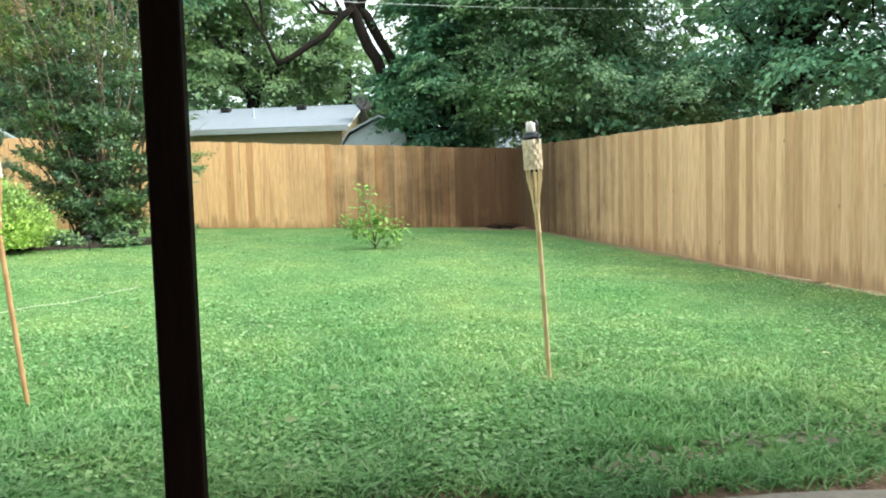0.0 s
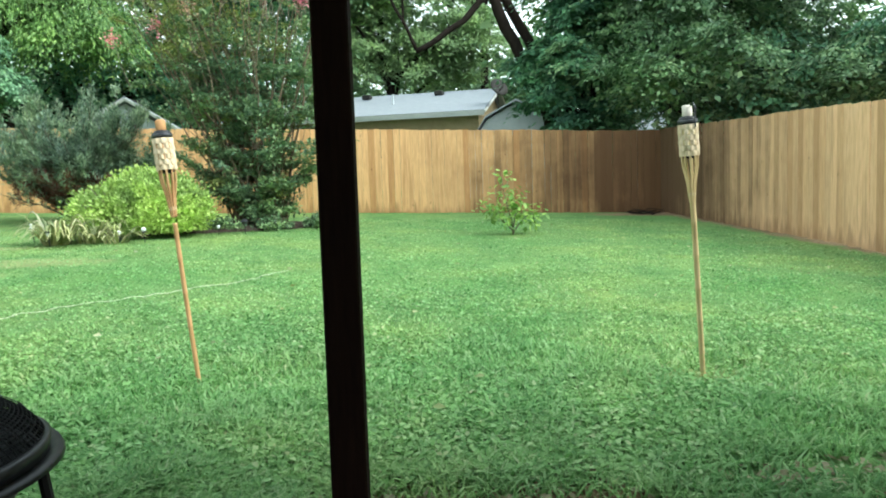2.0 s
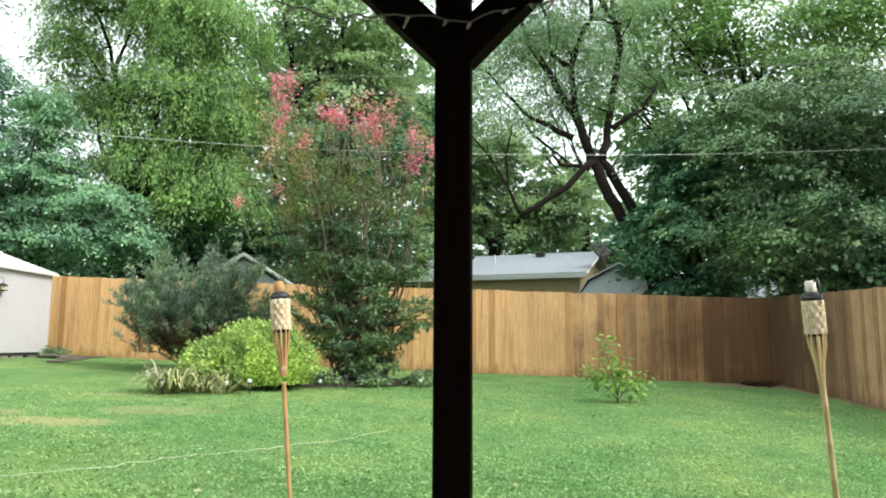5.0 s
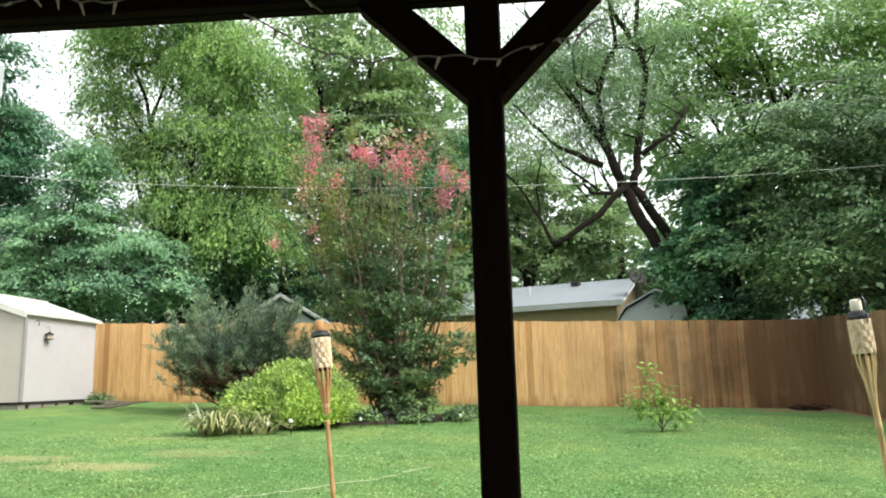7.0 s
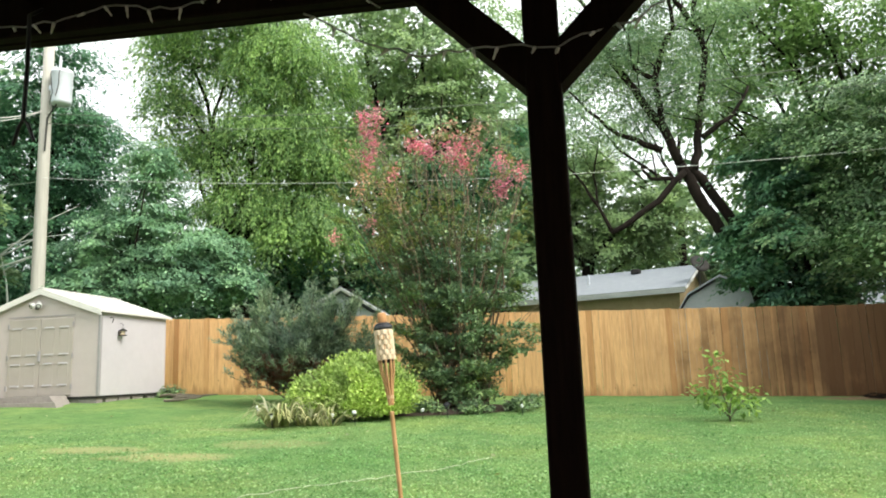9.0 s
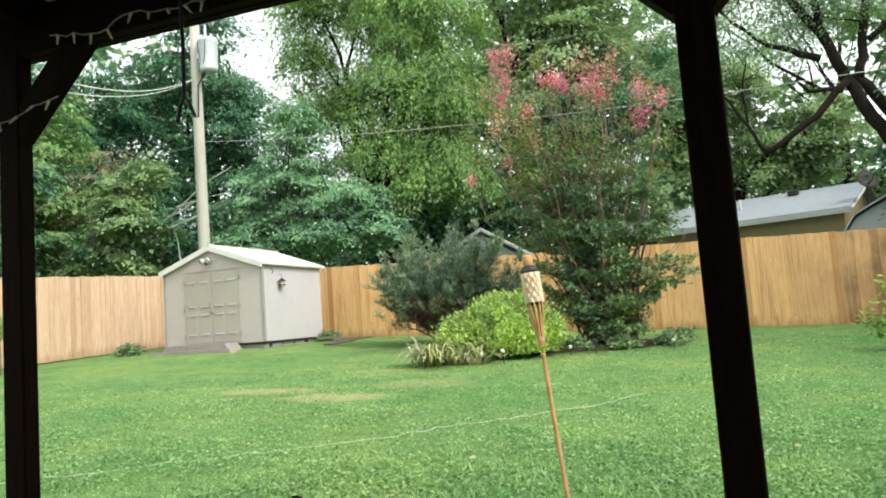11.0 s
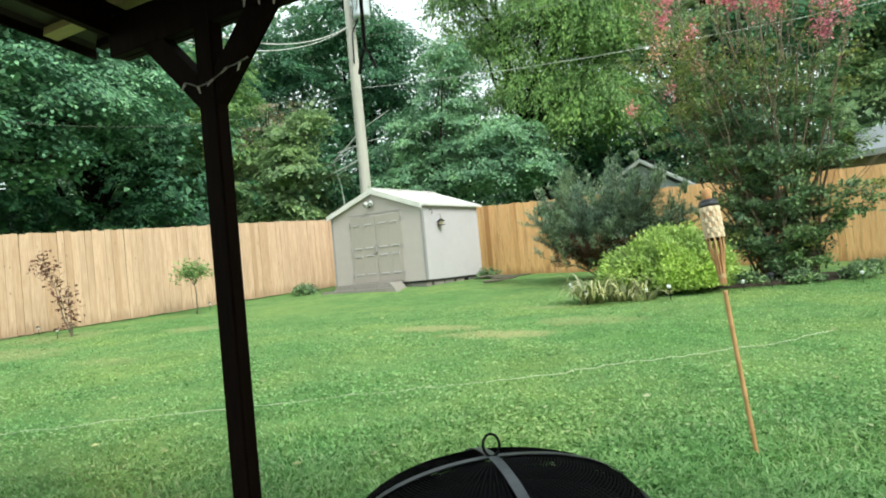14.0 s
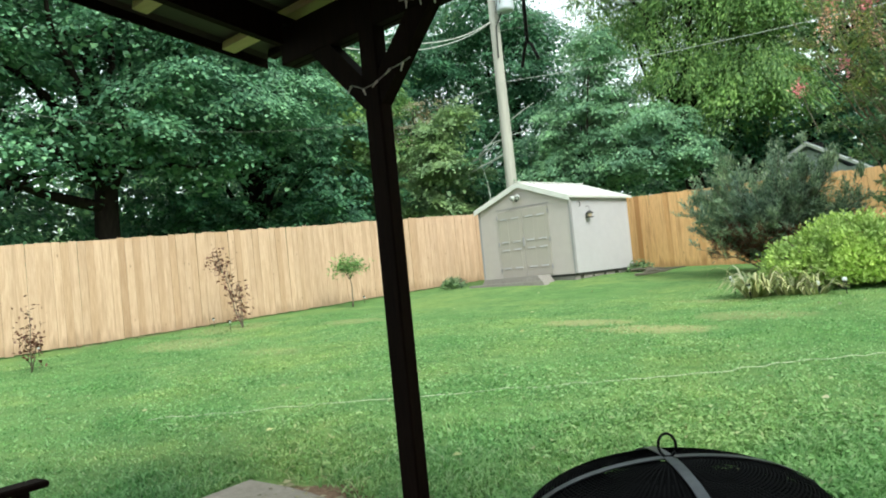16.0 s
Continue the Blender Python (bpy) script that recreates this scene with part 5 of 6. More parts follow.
tree("shade_tree", 74, 17.2, 9.4, 0.3, 4.6, [(15.2, 8.6, 3.2, 1.8, 2.2, 1.6), (16.5, 9.4, 5.6, 2.6, 2.8, 2.0), (16.0, 6.6, 6.0, 2.4, 2.6, 2.2), (18.0, 10.0, 8.0, 2.8, 2.8, 2.2), (17.0, 7.6, 10.5, 3.0, 3.2, 2.2)], 460, 52, 0.18, M_leaf_dark, "shaded leafy tree beyond the boundary fence", 0.6, 16)
tree("shade_tree", 76, 7.6, 19.8, 0.16, 2.8, [(6.2, 19.8, 4.2, 0.7, 0.7, 0.5), (6.6, 19.6, 3.4, 0.7, 0.7, 0.5), (7.0, 19.4, 4.3, 0.9, 1.0, 0.8), (7.3, 20.0, 6.2, 0.9, 0.8, 0.9), (7.6, 19.5, 4.6, 1.3, 1.0, 1.3), (7.8, 19.4, 2.6, 1.2, 0.9, 0.7), (8.2, 19.6, 6.0, 1.2, 1.0, 1.0)], 460, 55, 0.15, M_leaf_oak, "dark bushy tree growing over the fence corner", 0.4, 12, aspect=0.6)
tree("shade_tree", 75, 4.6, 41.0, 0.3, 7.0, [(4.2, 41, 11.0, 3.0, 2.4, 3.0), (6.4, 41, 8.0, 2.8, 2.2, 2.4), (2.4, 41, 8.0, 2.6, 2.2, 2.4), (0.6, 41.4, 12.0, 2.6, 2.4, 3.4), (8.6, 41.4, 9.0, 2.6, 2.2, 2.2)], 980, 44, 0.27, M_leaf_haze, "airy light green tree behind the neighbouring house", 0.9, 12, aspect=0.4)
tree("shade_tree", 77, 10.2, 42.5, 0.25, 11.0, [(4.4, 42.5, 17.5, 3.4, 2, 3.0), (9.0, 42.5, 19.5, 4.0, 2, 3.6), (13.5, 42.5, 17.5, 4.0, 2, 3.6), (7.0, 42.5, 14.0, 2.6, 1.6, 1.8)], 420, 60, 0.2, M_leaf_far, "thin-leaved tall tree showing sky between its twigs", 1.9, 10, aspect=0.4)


def make_fork_tree():
    x, y = 6.1, 21.0
    rng = np.random.default_rng(81)
    g = gz(x, y)
    root = empty("leaning_tree", x, y)

    def L(a):
        return (a[0] - x, a[1] - y, a[2] - g)

    bm = bmesh.new()
    tips = []

    def limb(pts, r0, r1, twigs=4):
        n = len(pts)
        fine = []
        for a, b in zip(pts, pts[1:]):
            for k in range(3):
                q = np.array(a) + (np.array(b) - np.array(a)) * k / 3
                fine.append(tuple(q + rng.normal(size=3) * 0.02))
        fine.append(pts[-1])
        m = len(fine)
        add_tube(bm, [L(p) for p in fine], [r0 + (r1 - r0) * k / (m - 1) for k in range(m)], 8)
        for k in range(twigs):
            j = rng.integers(m // 3, m)
            d = unit(rng, 1)[0] * np.array([1, 0.8, 0.6]) + [0, 0, 0.5]
            tip = np.array(fine[j]) + d * rng.uniform(0.7, 1.7)
            mid = limb_points(rng, fine[j], tip, 0.07, 5)
            add_tube(bm, [L(p) for p in mid], [max(r1 * 0.45, 0.012) * (1 - 0.15 * q) for q in range(5)], 5)
            tips.append(tip)

    limb([(7.3, 21, 0.5), (6.9, 21, 3.0), (6.3, 21, 4.4), (5.7, 21, 5.5), (5.38, 21, 6.27), (5.16, 21, 6.75)], 0.19, 0.16, 0)
    limb([(7.5, 21.2, 0.5), (7.2, 21.2, 3.4), (6.35, 21.1, 5.2), (5.67, 21, 6.34), (5.4, 21, 6.7)], 0.16, 0.13, 0)
    limb([(5.16, 21, 6.75), (4.73, 21, 7.92), (4.06, 21, 9.0), (3.41, 21, 10.1), (3.14, 21, 10.93), (2.6, 21, 12.2)], 0.15, 0.05, 13)
    limb([(4.73, 21, 7.92), (4.66, 21, 9.39), (4.94, 21, 10.34), (5.29, 21, 10.94), (5.2, 21, 12.6)], 0.11, 0.05, 9)
    limb([(5.5, 21, 6.55), (5.7, 21, 7.4), (5.82, 21, 8.27), (6.16, 21, 10.16), (5.92, 21, 11.06), (6.08, 21, 12.6)], 0.13, 0.07, 10)
    limb([(4.66, 20.9, 9.3), (4.04, 20.8, 9.7), (3.92, 20.8, 10.77), (3.5, 20.8, 12.0)], 0.08, 0.03, 6)
    limb([(5.92, 21, 11.0), (5.5, 21, 11.7), (5.0, 21, 12.8)], 0.1, 0.05, 4)
    limb([(4.63, 20.9, 7.2), (3.98, 20.8, 7.48), (3.4, 20.8, 7.74), (2.61, 20.8, 8.51), (2.08, 20.8, 9.15)], 0.1, 0.025, 8)
    limb([(5.2, 20.9, 6.5), (4.39, 20.8, 5.71), (3.64, 20.8, 5.18), (3.02, 20.8, 4.84)], 0.1, 0.08, 0)
    limb([(3.05, 20.8, 4.88), (2.73, 20.8, 5.64), (2.16, 20.8, 6.58), (1.5, 20.8, 7.3)], 0.06, 0.02, 8)
    limb([(2.73, 20.8, 5.6), (2.65, 20.8, 6.5), (2.85, 20.8, 7.6)], 0.035, 0.015, 5)
    limb([(4.84, 20.9, 6.35), (4.21, 20.8, 6.33), (4.0, 20.8, 6.72)], 0.07, 0.04, 1)
    limb([(5.82, 20.9, 7.5), (6.31, 20.8, 7.83), (6.74, 20.8, 8.13), (7.2, 20.8, 8.9)], 0.09, 0.04, 4)
    part("trunk", bm, M_bark, root, smooth=True)
    t = [(*(np.array(q) - [x, y, g]), 0.75, 0.6, 0.5) for q in tips if q[2] > 6.8]
    p, along, face = spray_points(rng, t, 950, 34, 0.6, 0.5)
    leaves("crown", p, rng, 0.095, M_leaf_far, root, "thin scattered leaves", aspect=0.42, along=along, spread=0.7, face=face, level=0.7)
    tagged(root, "dark leaning forked tree with bare broken limbs", "tree")


make_fork_tree()
for i, (bx, by) in enumerate(((-23.5, 3.0), (-24.0, 7.5), (-24.5, 12.5), (-23.0, 17.5), (-16.2, 22.5), (-20.8, 5.0), (-21.2, 12.4), (-19.8, 17.2), (11.2, 17.6), (12.6, 20.5), (15.5, 18.0))):
    tree("thicket_bush", 500 + i, bx, by, 0.06, gz(bx, by) + 0.8, [(bx, by, gz(bx, by) + 2.6, 2.2, 2.4, 2.2), (bx + 0.4, by + 2.0, gz(bx, by) + 2.0, 1.6, 1.9, 1.7)], 200, 26, 0.19, M_leaf_oak if i % 3 == 2 else M_leaf_dark, "dark leafy thicket growing behind the fence", 0.5, 10, category="bush", aspect=0.6)


def make_far_woods():
    """Rounded far crowns in three rings; the nearer rings are lower, and a gap opens to the north-west."""
    rng = np.random.default_rng(91)
    lobes = []
    for r0, low, high, step, size in ((58, 3.0, 10.5, 2.0, 4.0), (47, 1.5, 6.0, 2.2, 3.0), (36, 1.0, 3.4, 2.6, 2.2)):
        deg = -72.0
        while deg < 98:
            cap = high * (0.5 if 24 < deg < 34 else 1.0) * rng.uniform(0.8, 1.12)
            r = r0 + rng.uniform(-3, 3)
            a = math.radians(deg + rng.uniform(-0.6, 0.6))
            inside = r0 < 40 and -30 < deg < 24
            for z in np.arange(low, cap, size * 0.8):
                if not inside:
                    lobes.append((-r * math.sin(a), r * math.cos(a), z + rng.uniform(-0.6, 0.6), size * rng.uniform(0.7, 1.15), size * 0.6, size * rng.uniform(0.55, 0.8)))
            deg += step
    for a0, a1, r0, top in ((-22, -1, 46, 11.5), (-1, 19, 40, 20), (36, 62, 44, 17), (-44, -17, 37, 13)):
        for deg in np.arange(a0, a1, 2.6):
            for z in np.arange(4, top * rng.uniform(0.88, 1.05), 2.6):
                r, a = r0 + rng.uniform(-2, 2), math.radians(deg + rng.uniform(-1, 1))
                lobes.append((-r * math.sin(a), r * math.cos(a), z, rng.uniform(1.8, 2.8), 1.4, rng.uniform(1.4, 2.2)))
    p, along = bough_points(rng, lobes, 10500, 14, 1.5, 0.4)
    ok = p[:, 2] > 0.4
    p, along = p[ok], along[ok]
    core = crown_points(rng, [(*l[:3], l[3] * 0.75, l[4] * 0.6, l[5] * 0.75) for l in lobes], len(lobes) * 5, 9, 1.0, 0.9, 0.1, 0.1, keep_above=0.6)
    verge = np.stack([rng.uniform(-45, 45, 5200), rng.uniform(46, 52, 5200), rng.uniform(0.5, 7.5, 5200)], 1)
    core = np.concatenate([core, verge])
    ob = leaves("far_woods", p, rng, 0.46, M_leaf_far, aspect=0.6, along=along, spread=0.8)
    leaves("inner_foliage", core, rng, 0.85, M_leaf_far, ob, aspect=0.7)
    tagged(ob, "soft green woods closing the view far off", "woods", kind="stuff")


make_far_woods()


# ---- planting bed ----
def make_bed():
    bm = bmesh.new()
    rng = random.Random(4)
    rings = []
    for k in range(7):
        f = 1 - k / 7
        ring = []
        for i in range(48):
            a = i * math.tau / 48
            x = -1.45 + 1.75 * f * math.cos(a) * (1 + 0.06 * math.sin(3 * a))
            y = 13.0 + 0.95 * f * math.sin(a) + 0.3 * (x + 1.7) * f
            ring.append(bm.verts.new((x, y, gz(x, y) + 0.005 + 0.09 * (1 - f) ** 0.7 + rng.uniform(0, 0.012))))
        rings.append(ring)
    for r0, r1 in zip(rings, rings[1:]):
        for i in range(48):
            bm.faces.new((r0[i], r0[(i + 1) % 48], r1[(i + 1) % 48], r1[i]))
    bm.faces.new(rings[-1])
    tagged(part("flower_bed", bm, M_mulch, smooth=True), "dark mulched planting bed raised in the lawn", "flower bed", kind="structure")


make_bed()


def make_myrtle():
    """Many upright stems fanning out of one foot, sprays of leaves along them, flower heads at the tips."""
    x, y = -0.95, 13.3
    rng = np.random.default_rng(101)
    root = empty("crape_myrtle", x, y)
    dark_at, dark_to, olive_at, olive_to = [], [], [], []

    def stem(end, r0, thin):
        end = np.array(end)
        base = np.array([rng.uniform(-0.5, 0.5), rng.uniform(-0.35, 0.35), 0.0])
        mid = base * 0.9 + (end - base) * [0.5, 0.5, 0.5]
        pts = limb_points(rng, base, mid, 0.04, 5) + limb_points(rng, mid, end, 0.06, 6)[1:]
        bm = bmesh.new()
        add_tube(bm, pts, [r0 * (1 - 0.085 * k) for k in range(10)], 6)
        h = np.linalg.norm(end - base)
        for j in range(2, 10):
            low = pts[j][2] < 2.7
            if rng.random() < (0.58 if low else 0.3) + (0.15 if pts[j][0] > 0.5 else 0.0):
                continue
            for _ in range(2 if h > 2 else 1):
                d = unit(rng, 1)[0] * [1, 1, 0.25] + (np.array(pts[j]) - pts[j - 1]) * 0.9 / h + [0, 0, 0.2 if low else 0.45]
                d /= np.linalg.norm(d)
                L = rng.uniform(0.3, 0.75) * (0.7 if j > 7 else 1.0)
                b0 = np.array(pts[j]) + d * L - [0, 0, 0.1 * L]
                tw = limb_points(rng, pts[j], b0, 0.12, 5)
                add_tube(bm, tw, [0.006, 0.005, 0.004, 0.003, 0.002], 4)
                zz = pts[j][2]
                bare = zz > 3.5 and pts[j][0] > -0.9
                n = int(rng.uniform(50, 105) * (0.3 if bare else 0.6 if not low else 1.0) * thin)
                t = rng.uniform(0.2, 1.05, n)
                side = np.cross(d, [0, 0, 1.0])
                side /= np.linalg.norm(side) + 1e-6
                q = np.array(tw[0]) + (b0 - tw[0]) * t[:, None] + side * (rng.normal(size=n) * 0.11 * L * 1.6)[:, None] + rng.normal(size=(n, 3)) * [0.02, 0.02, 0.03]
                use_olive = rng.random() < (0.1 if low else 0.72)
                (olive_at if use_olive else dark_at).extend(q)
                (olive_to if use_olive else dark_to).extend([d] * n)
        part("stem", bm, M_bark_red, root, smooth=True)

    for i in range(64):
        a = rng.uniform(-1, 1)
        h = (5.0 - 0.7 * a * a - 0.25 * (a + 0.3)) * (1.0 if i % 3 == 0 else rng.uniform(0.5, 0.96))
        stem((-0.42 + 2.15 * a * (0.42 + 0.58 * h / 5), rng.uniform(-0.95, 0.95) * math.sqrt(1 - 0.8 * a * a), h), rng.uniform(0.012, 0.03), 1.0)
    for e in ((0.95, -0.3, 1.0), (1.25, -0.2, 1.55), (1.5, -0.4, 1.85), (1.1, 0.1, 2.3), (1.3, -0.5, 1.2), (0.8, -0.5, 0.6), (1.7, -0.1, 2.0), (-0.85, -0.3, 1.0), (-0.6, -0.5, 0.6), (-1.0, 0.0, 1.7), (0.45, -0.6, 0.55), (0.1, -0.6, 0.45), (-0.3, -0.6, 0.9), (0.3, -0.7, 1.3), (-1.3, -0.2, 2.2), (0.7, -0.3, 1.9), (0.0, -0.7, 1.9), (-0.7, -0.5, 1.6)):
        stem(e, 0.013, 1.5)
    leaves("foliage", np.array(dark_at), rng, 0.09, M_leaf_myrtle, root, aspect=0.5, along=np.array(dark_to) * 0.7, spread=0.8, level=0.4)
    leaves("new_growth", np.array(olive_at), rng, 0.065, M_leaf_olive, root, "olive-brown older foliage", aspect=0.5, along=np.array(olive_to) * 0.7, spread=0.8, level=0.5)
    p = crown_points(rng, [(-0.5, 0.1, 2.8, 1.2, 0.7, 1.1), (-0.1, 0.1, 1.4, 0.8, 0.6, 0.8)], 90, 22, 0.25, 0.8, 0.0)
    leaves("inner_foliage", p, rng, 0.07, M_leaf_myrtle, root, aspect=0.5)
    # panicles of flowers
    heads = [(-1.48, 5.17), (-1.22, 5.12), (-1.4, 4.87), (-1.3, 4.62), (-1.39, 4.33), (-0.61, 4.6), (-0.44, 4.54), (-0.31, 4.4), (0.04, 4.33), (0.26, 4.23), (0.21, 4.55), (0.9, 4.19), (0.96, 3.82), (0.86, 3.73), (1.22, 3.98), (-1.39, 3.24), (-2.03, 3.04), (-0.93, 4.07), (0.51, 4.48)]
    faded = [(-1.48, 4.08), (0.57, 4.81), (0.42, 4.73), (0.07, 4.88), (-0.9, 3.52), (-1.56, 3.82), (-0.14, 4.78), (-1.65, 4.5), (-1.2, 3.9)]
    for k, (hx, hz) in enumerate(heads + faded):
        old = k >= len(heads)
        hy = -0.95 + rng.uniform(-0.15, 0.15)
        bm = tube(limb_points(rng, (hx * 0.9, hy + 0.1, hz - 0.7), (hx, hy, hz), 0.05, 5), [0.007, 0.006, 0.005, 0.004, 0.003], 4)
        stalk = part("flower_stalk", bm, M_twig, root)
        n = 150 if k < 15 else 70
        big = rng.uniform(0.075, 0.115) * (0.75 if 15 <= k < len(heads) else 1.0)
        q = np.array([hx, hy, hz]) + rng.normal(size=(n, 3)) * [big * 0.8, big * 0.8, big]
        leaves("flower_panicle", q, rng, 0.035 if old else 0.042, M_petal_pale if old else M_petal, stalk, "faded pink seed panicle" if old else "coral-pink flower panicle", aspect=0.9)
    for i in range(60):
        bm = bmesh.new()
        a = np.array([rng.uniform(-1.8, 1.0), rng.uniform(-0.7, 0.6), rng.uniform(3.4, 4.6)])
        b = a + [rng.uniform(-0.35, 0.3), rng.uniform(-0.2, 0.2), rng.uniform(0.4, 1.0)]
        add_tube(bm, limb_points(rng, a, b, 0.12, 5), [0.007, 0.006, 0.005, 0.004, 0.003], 4)
        part("twig", bm, M_twig, root, "bare grey seed twig")
    tagged(root, "tall crape myrtle with coral-pink flowers in the bed", "flowering shrub")


make_myrtle()


def make_lime_shrub():
    x, y = -2.55, 11.9
    rng = np.random.default_rng(111)
    root = empty("lime_shrub", x, y)
    bm = bmesh.new()
    for i in range(22):
        a = rng.uniform(0, math.tau)
        r = rng.uniform(0.3, 0.95)
        add_tube(bm, limb_points(rng, (0.1 * math.cos(a), 0.1 * math.sin(a), 0), (r * math.cos(a), r * 0.8 * math.sin(a), rng.uniform(0.4, 0.9)), 0.1, 5), [0.014, 0.012, 0.01, 0.008, 0.005], 5)
    part("stems", bm, M_twig, root)
    lobes = [(0.1, 0, 0.48, 0.72, 0.7, 0.52), (-0.48, -0.1, 0.34, 0.58, 0.6, 0.38), (0.5, -0.05, 0.4, 0.46, 0.6, 0.42), (0.1, -0.3, 0.3, 0.7, 0.5, 0.36)]
    p = crown_points(rng, lobes, 980, 34, 0.1, 0.7, 0.74, 0.13, keep_above=0.05)
    away = p - [0.05, 0.0, 0.1]
    away /= np.linalg.norm(away, axis=1, keepdims=True)
    leaves("foliage", p, rng, 0.056, M_leaf_lime, root, aspect=0.52, along=away * 0.7 + [0, 0, 0.35], spread=0.8, face=away, level=0.7)
    tagged(root, "rounded lime-green leafy shrub in the planting bed", "shrub")


make_lime_shrub()


def make_grey_shrub():
    x, y = -4.1, 14.6
    rng = np.random.default_rng(121)
    root = empty("grey_shrub", x, y)
    bm = bmesh.new()
    pts_all, dirs = [], []
    dead_at, dead_to = [], []
    for i in range(120):
        a = rng.uniform(0, math.tau)
        out = rng.uniform(0.15, 1.0) ** 0.6
        ex, ey = 1.62 * out * math.cos(a) - 0.05, 1.15 * out * math.sin(a)
        ez = rng.uniform(0.75, 2.2) * (1.06 - 0.4 * out ** 2) * (0.98 if ex < 0 else 1.06)
        m = (ex * 0.5, ey * 0.5, ez * 0.6)
        e = np.array([ex, ey, ez])
        path = limb_points(rng, (ex * 0.1, ey * 0.1, 0.0), m, 0.05, 4) + limb_points(rng, m, e, 0.08, 6)[1:]
        add_tube(bm, path, [0.016, 0.015, 0.013, 0.011, 0.009, 0.007, 0.006, 0.005, 0.003], 4)
        for _ in range(15):
            j = rng.integers(2, 9)
            q0 = np.array(path[j])
            d = unit(rng, 1)[0] * 0.75 + np.array([ex, ey, 0]) * 0.35 + [0, 0, 0.75]
            d /= np.linalg.norm(d)
            if j > 6 and ez > 1.2:
                d = np.array([d[0] * 0.45 - 0.12, d[1] * 0.45, 1.0])
                d /= np.linalg.norm(d)
            q1 = q0 + d * rng.uniform(0.18, 0.46)
            add_tube(bm, [tuple(q0), tuple((q0 + q1) / 2), tuple(q1)], [0.004, 0.003, 0.002], 3)
            t = rng.uniform(0.1, 1.0, 42)[:, None]
            q = q0 + (q1 - q0) * t + rng.normal(size=(42, 3)) * 0.024
            dry = q0[2] < 0.75 and rng.random() < 0.7
            (dead_at if dry else pts_all).extend(q)
            (dead_to if dry else dirs).extend([d] * 42)
    part("twiggy_growth", bm, M_twig, root)["kind"] = "stuff"
    leaves("foliage", np.array(pts_all), rng, 0.095, M_leaf_grey, root, aspect=0.22, along=np.array(dirs) * 0.9, spread=0.7)
    leaves("withered_foliage", np.array(dead_at), rng, 0.085, M_leaf_dry, root, "brown withered lower sprays", aspect=0.2, along=np.array(dead_to) * 0.9, spread=0.7)
    p = crown_points(rng, [(0.1, 0, 0.85, 1.0, 0.85, 0.6), (0.3, 0, 1.25, 0.75, 0.7, 0.4)], 150, 36, 0.25, 0.6, 0.2, keep_above=0.25)
    leaves("inner_foliage", p, rng, 0.10, M_leaf_grey, root, aspect=0.3)
    tagged(root, "feathery grey-green arching shrub beside the fence", "shrub")


make_grey_shrub()


def make_lily_turf(x, y, n, seed, label, length=0.5):
    rng = np.random.default_rng(seed)
    root = empty("lily_turf", x, y)
    verts, faces = [], []
    for i in range(n):
        a = rng.uniform(0, math.tau)
        L = length * rng.uniform(0.6, 1.2)
        lift = rng.uniform(0.35, 1.25)
        d = np.array([math.cos(a), math.sin(a), 0])
        s = np.array([-math.sin(a), math.cos(a), 0])
        o = d * rng.uniform(0, 0.16) + s * rng.uniform(-0.12, 0.12)
        k0 = len(verts)
        for j in range(6):
            t = j / 5
            c = o + d * L * t * 0.8 + np.array([0, 0, L * lift * (t - 0.85 * t * t) * 1.6])
            w = 0.016 * (1 - t ** 2) + 0.001
            verts += [c - s * w, c + s * w]
            if j:
                q = k0 + 2 * j
                faces += [(q - 2, q - 1, q + 1), (q - 2, q + 1, q)]
    from_arrays("foliage", np.array(verts), np.array(faces), M_blade_pale, root)["kind"] = "stuff"
    tagged(root, label, "plant", "lily turf clumps")


make_lily_turf(-3.45, 10.75, 120, 131, "clump of pale striped strap-leaved lily turf", 0.72)
make_lily_turf(-3.05, 10.9, 80, 132, "smaller clump of pale striped lily turf", 0.58)
make_lily_turf(-2.72, 10.85, 26, 133, "thin clump of striped lily turf by the shrub", 0.5)


def make_low_plant(x, y, seed):
    rng = np.random.default_rng(seed)
    root = empty("ground_cover", x, y)
    p = crown_points(rng, [(0, 0, 0.12, 0.28, 0.24, 0.11)], 40, 20, 0.09, 0.6, 0.4, keep_above=0.01)
    leaves("foliage", p, rng, 0.06, M_leaf_myrtle, root, aspect=0.6)
    bm = bmesh.new()
    for i in range(10):
        a = i * 0.63
        add_tube(bm, [(0, 0, 0), (0.12 * math.cos(a), 0.12 * math.sin(a), 0.12), (0.25 * math.cos(a), 0.22 * math.sin(a), 0.2)], 0.004, 4)
    part("stems", bm, M_twig, root)
    tagged(root, "low dark green leafy ground cover plant", "plant", "ground cover")


for i, (x, y) in enumerate(((-1.5, 12.5), (-0.7, 12.5), (0.05, 12.95), (-1.8, 12.75), (0.2, 13.65))):
    make_low_plant(x, y, 140 + i)


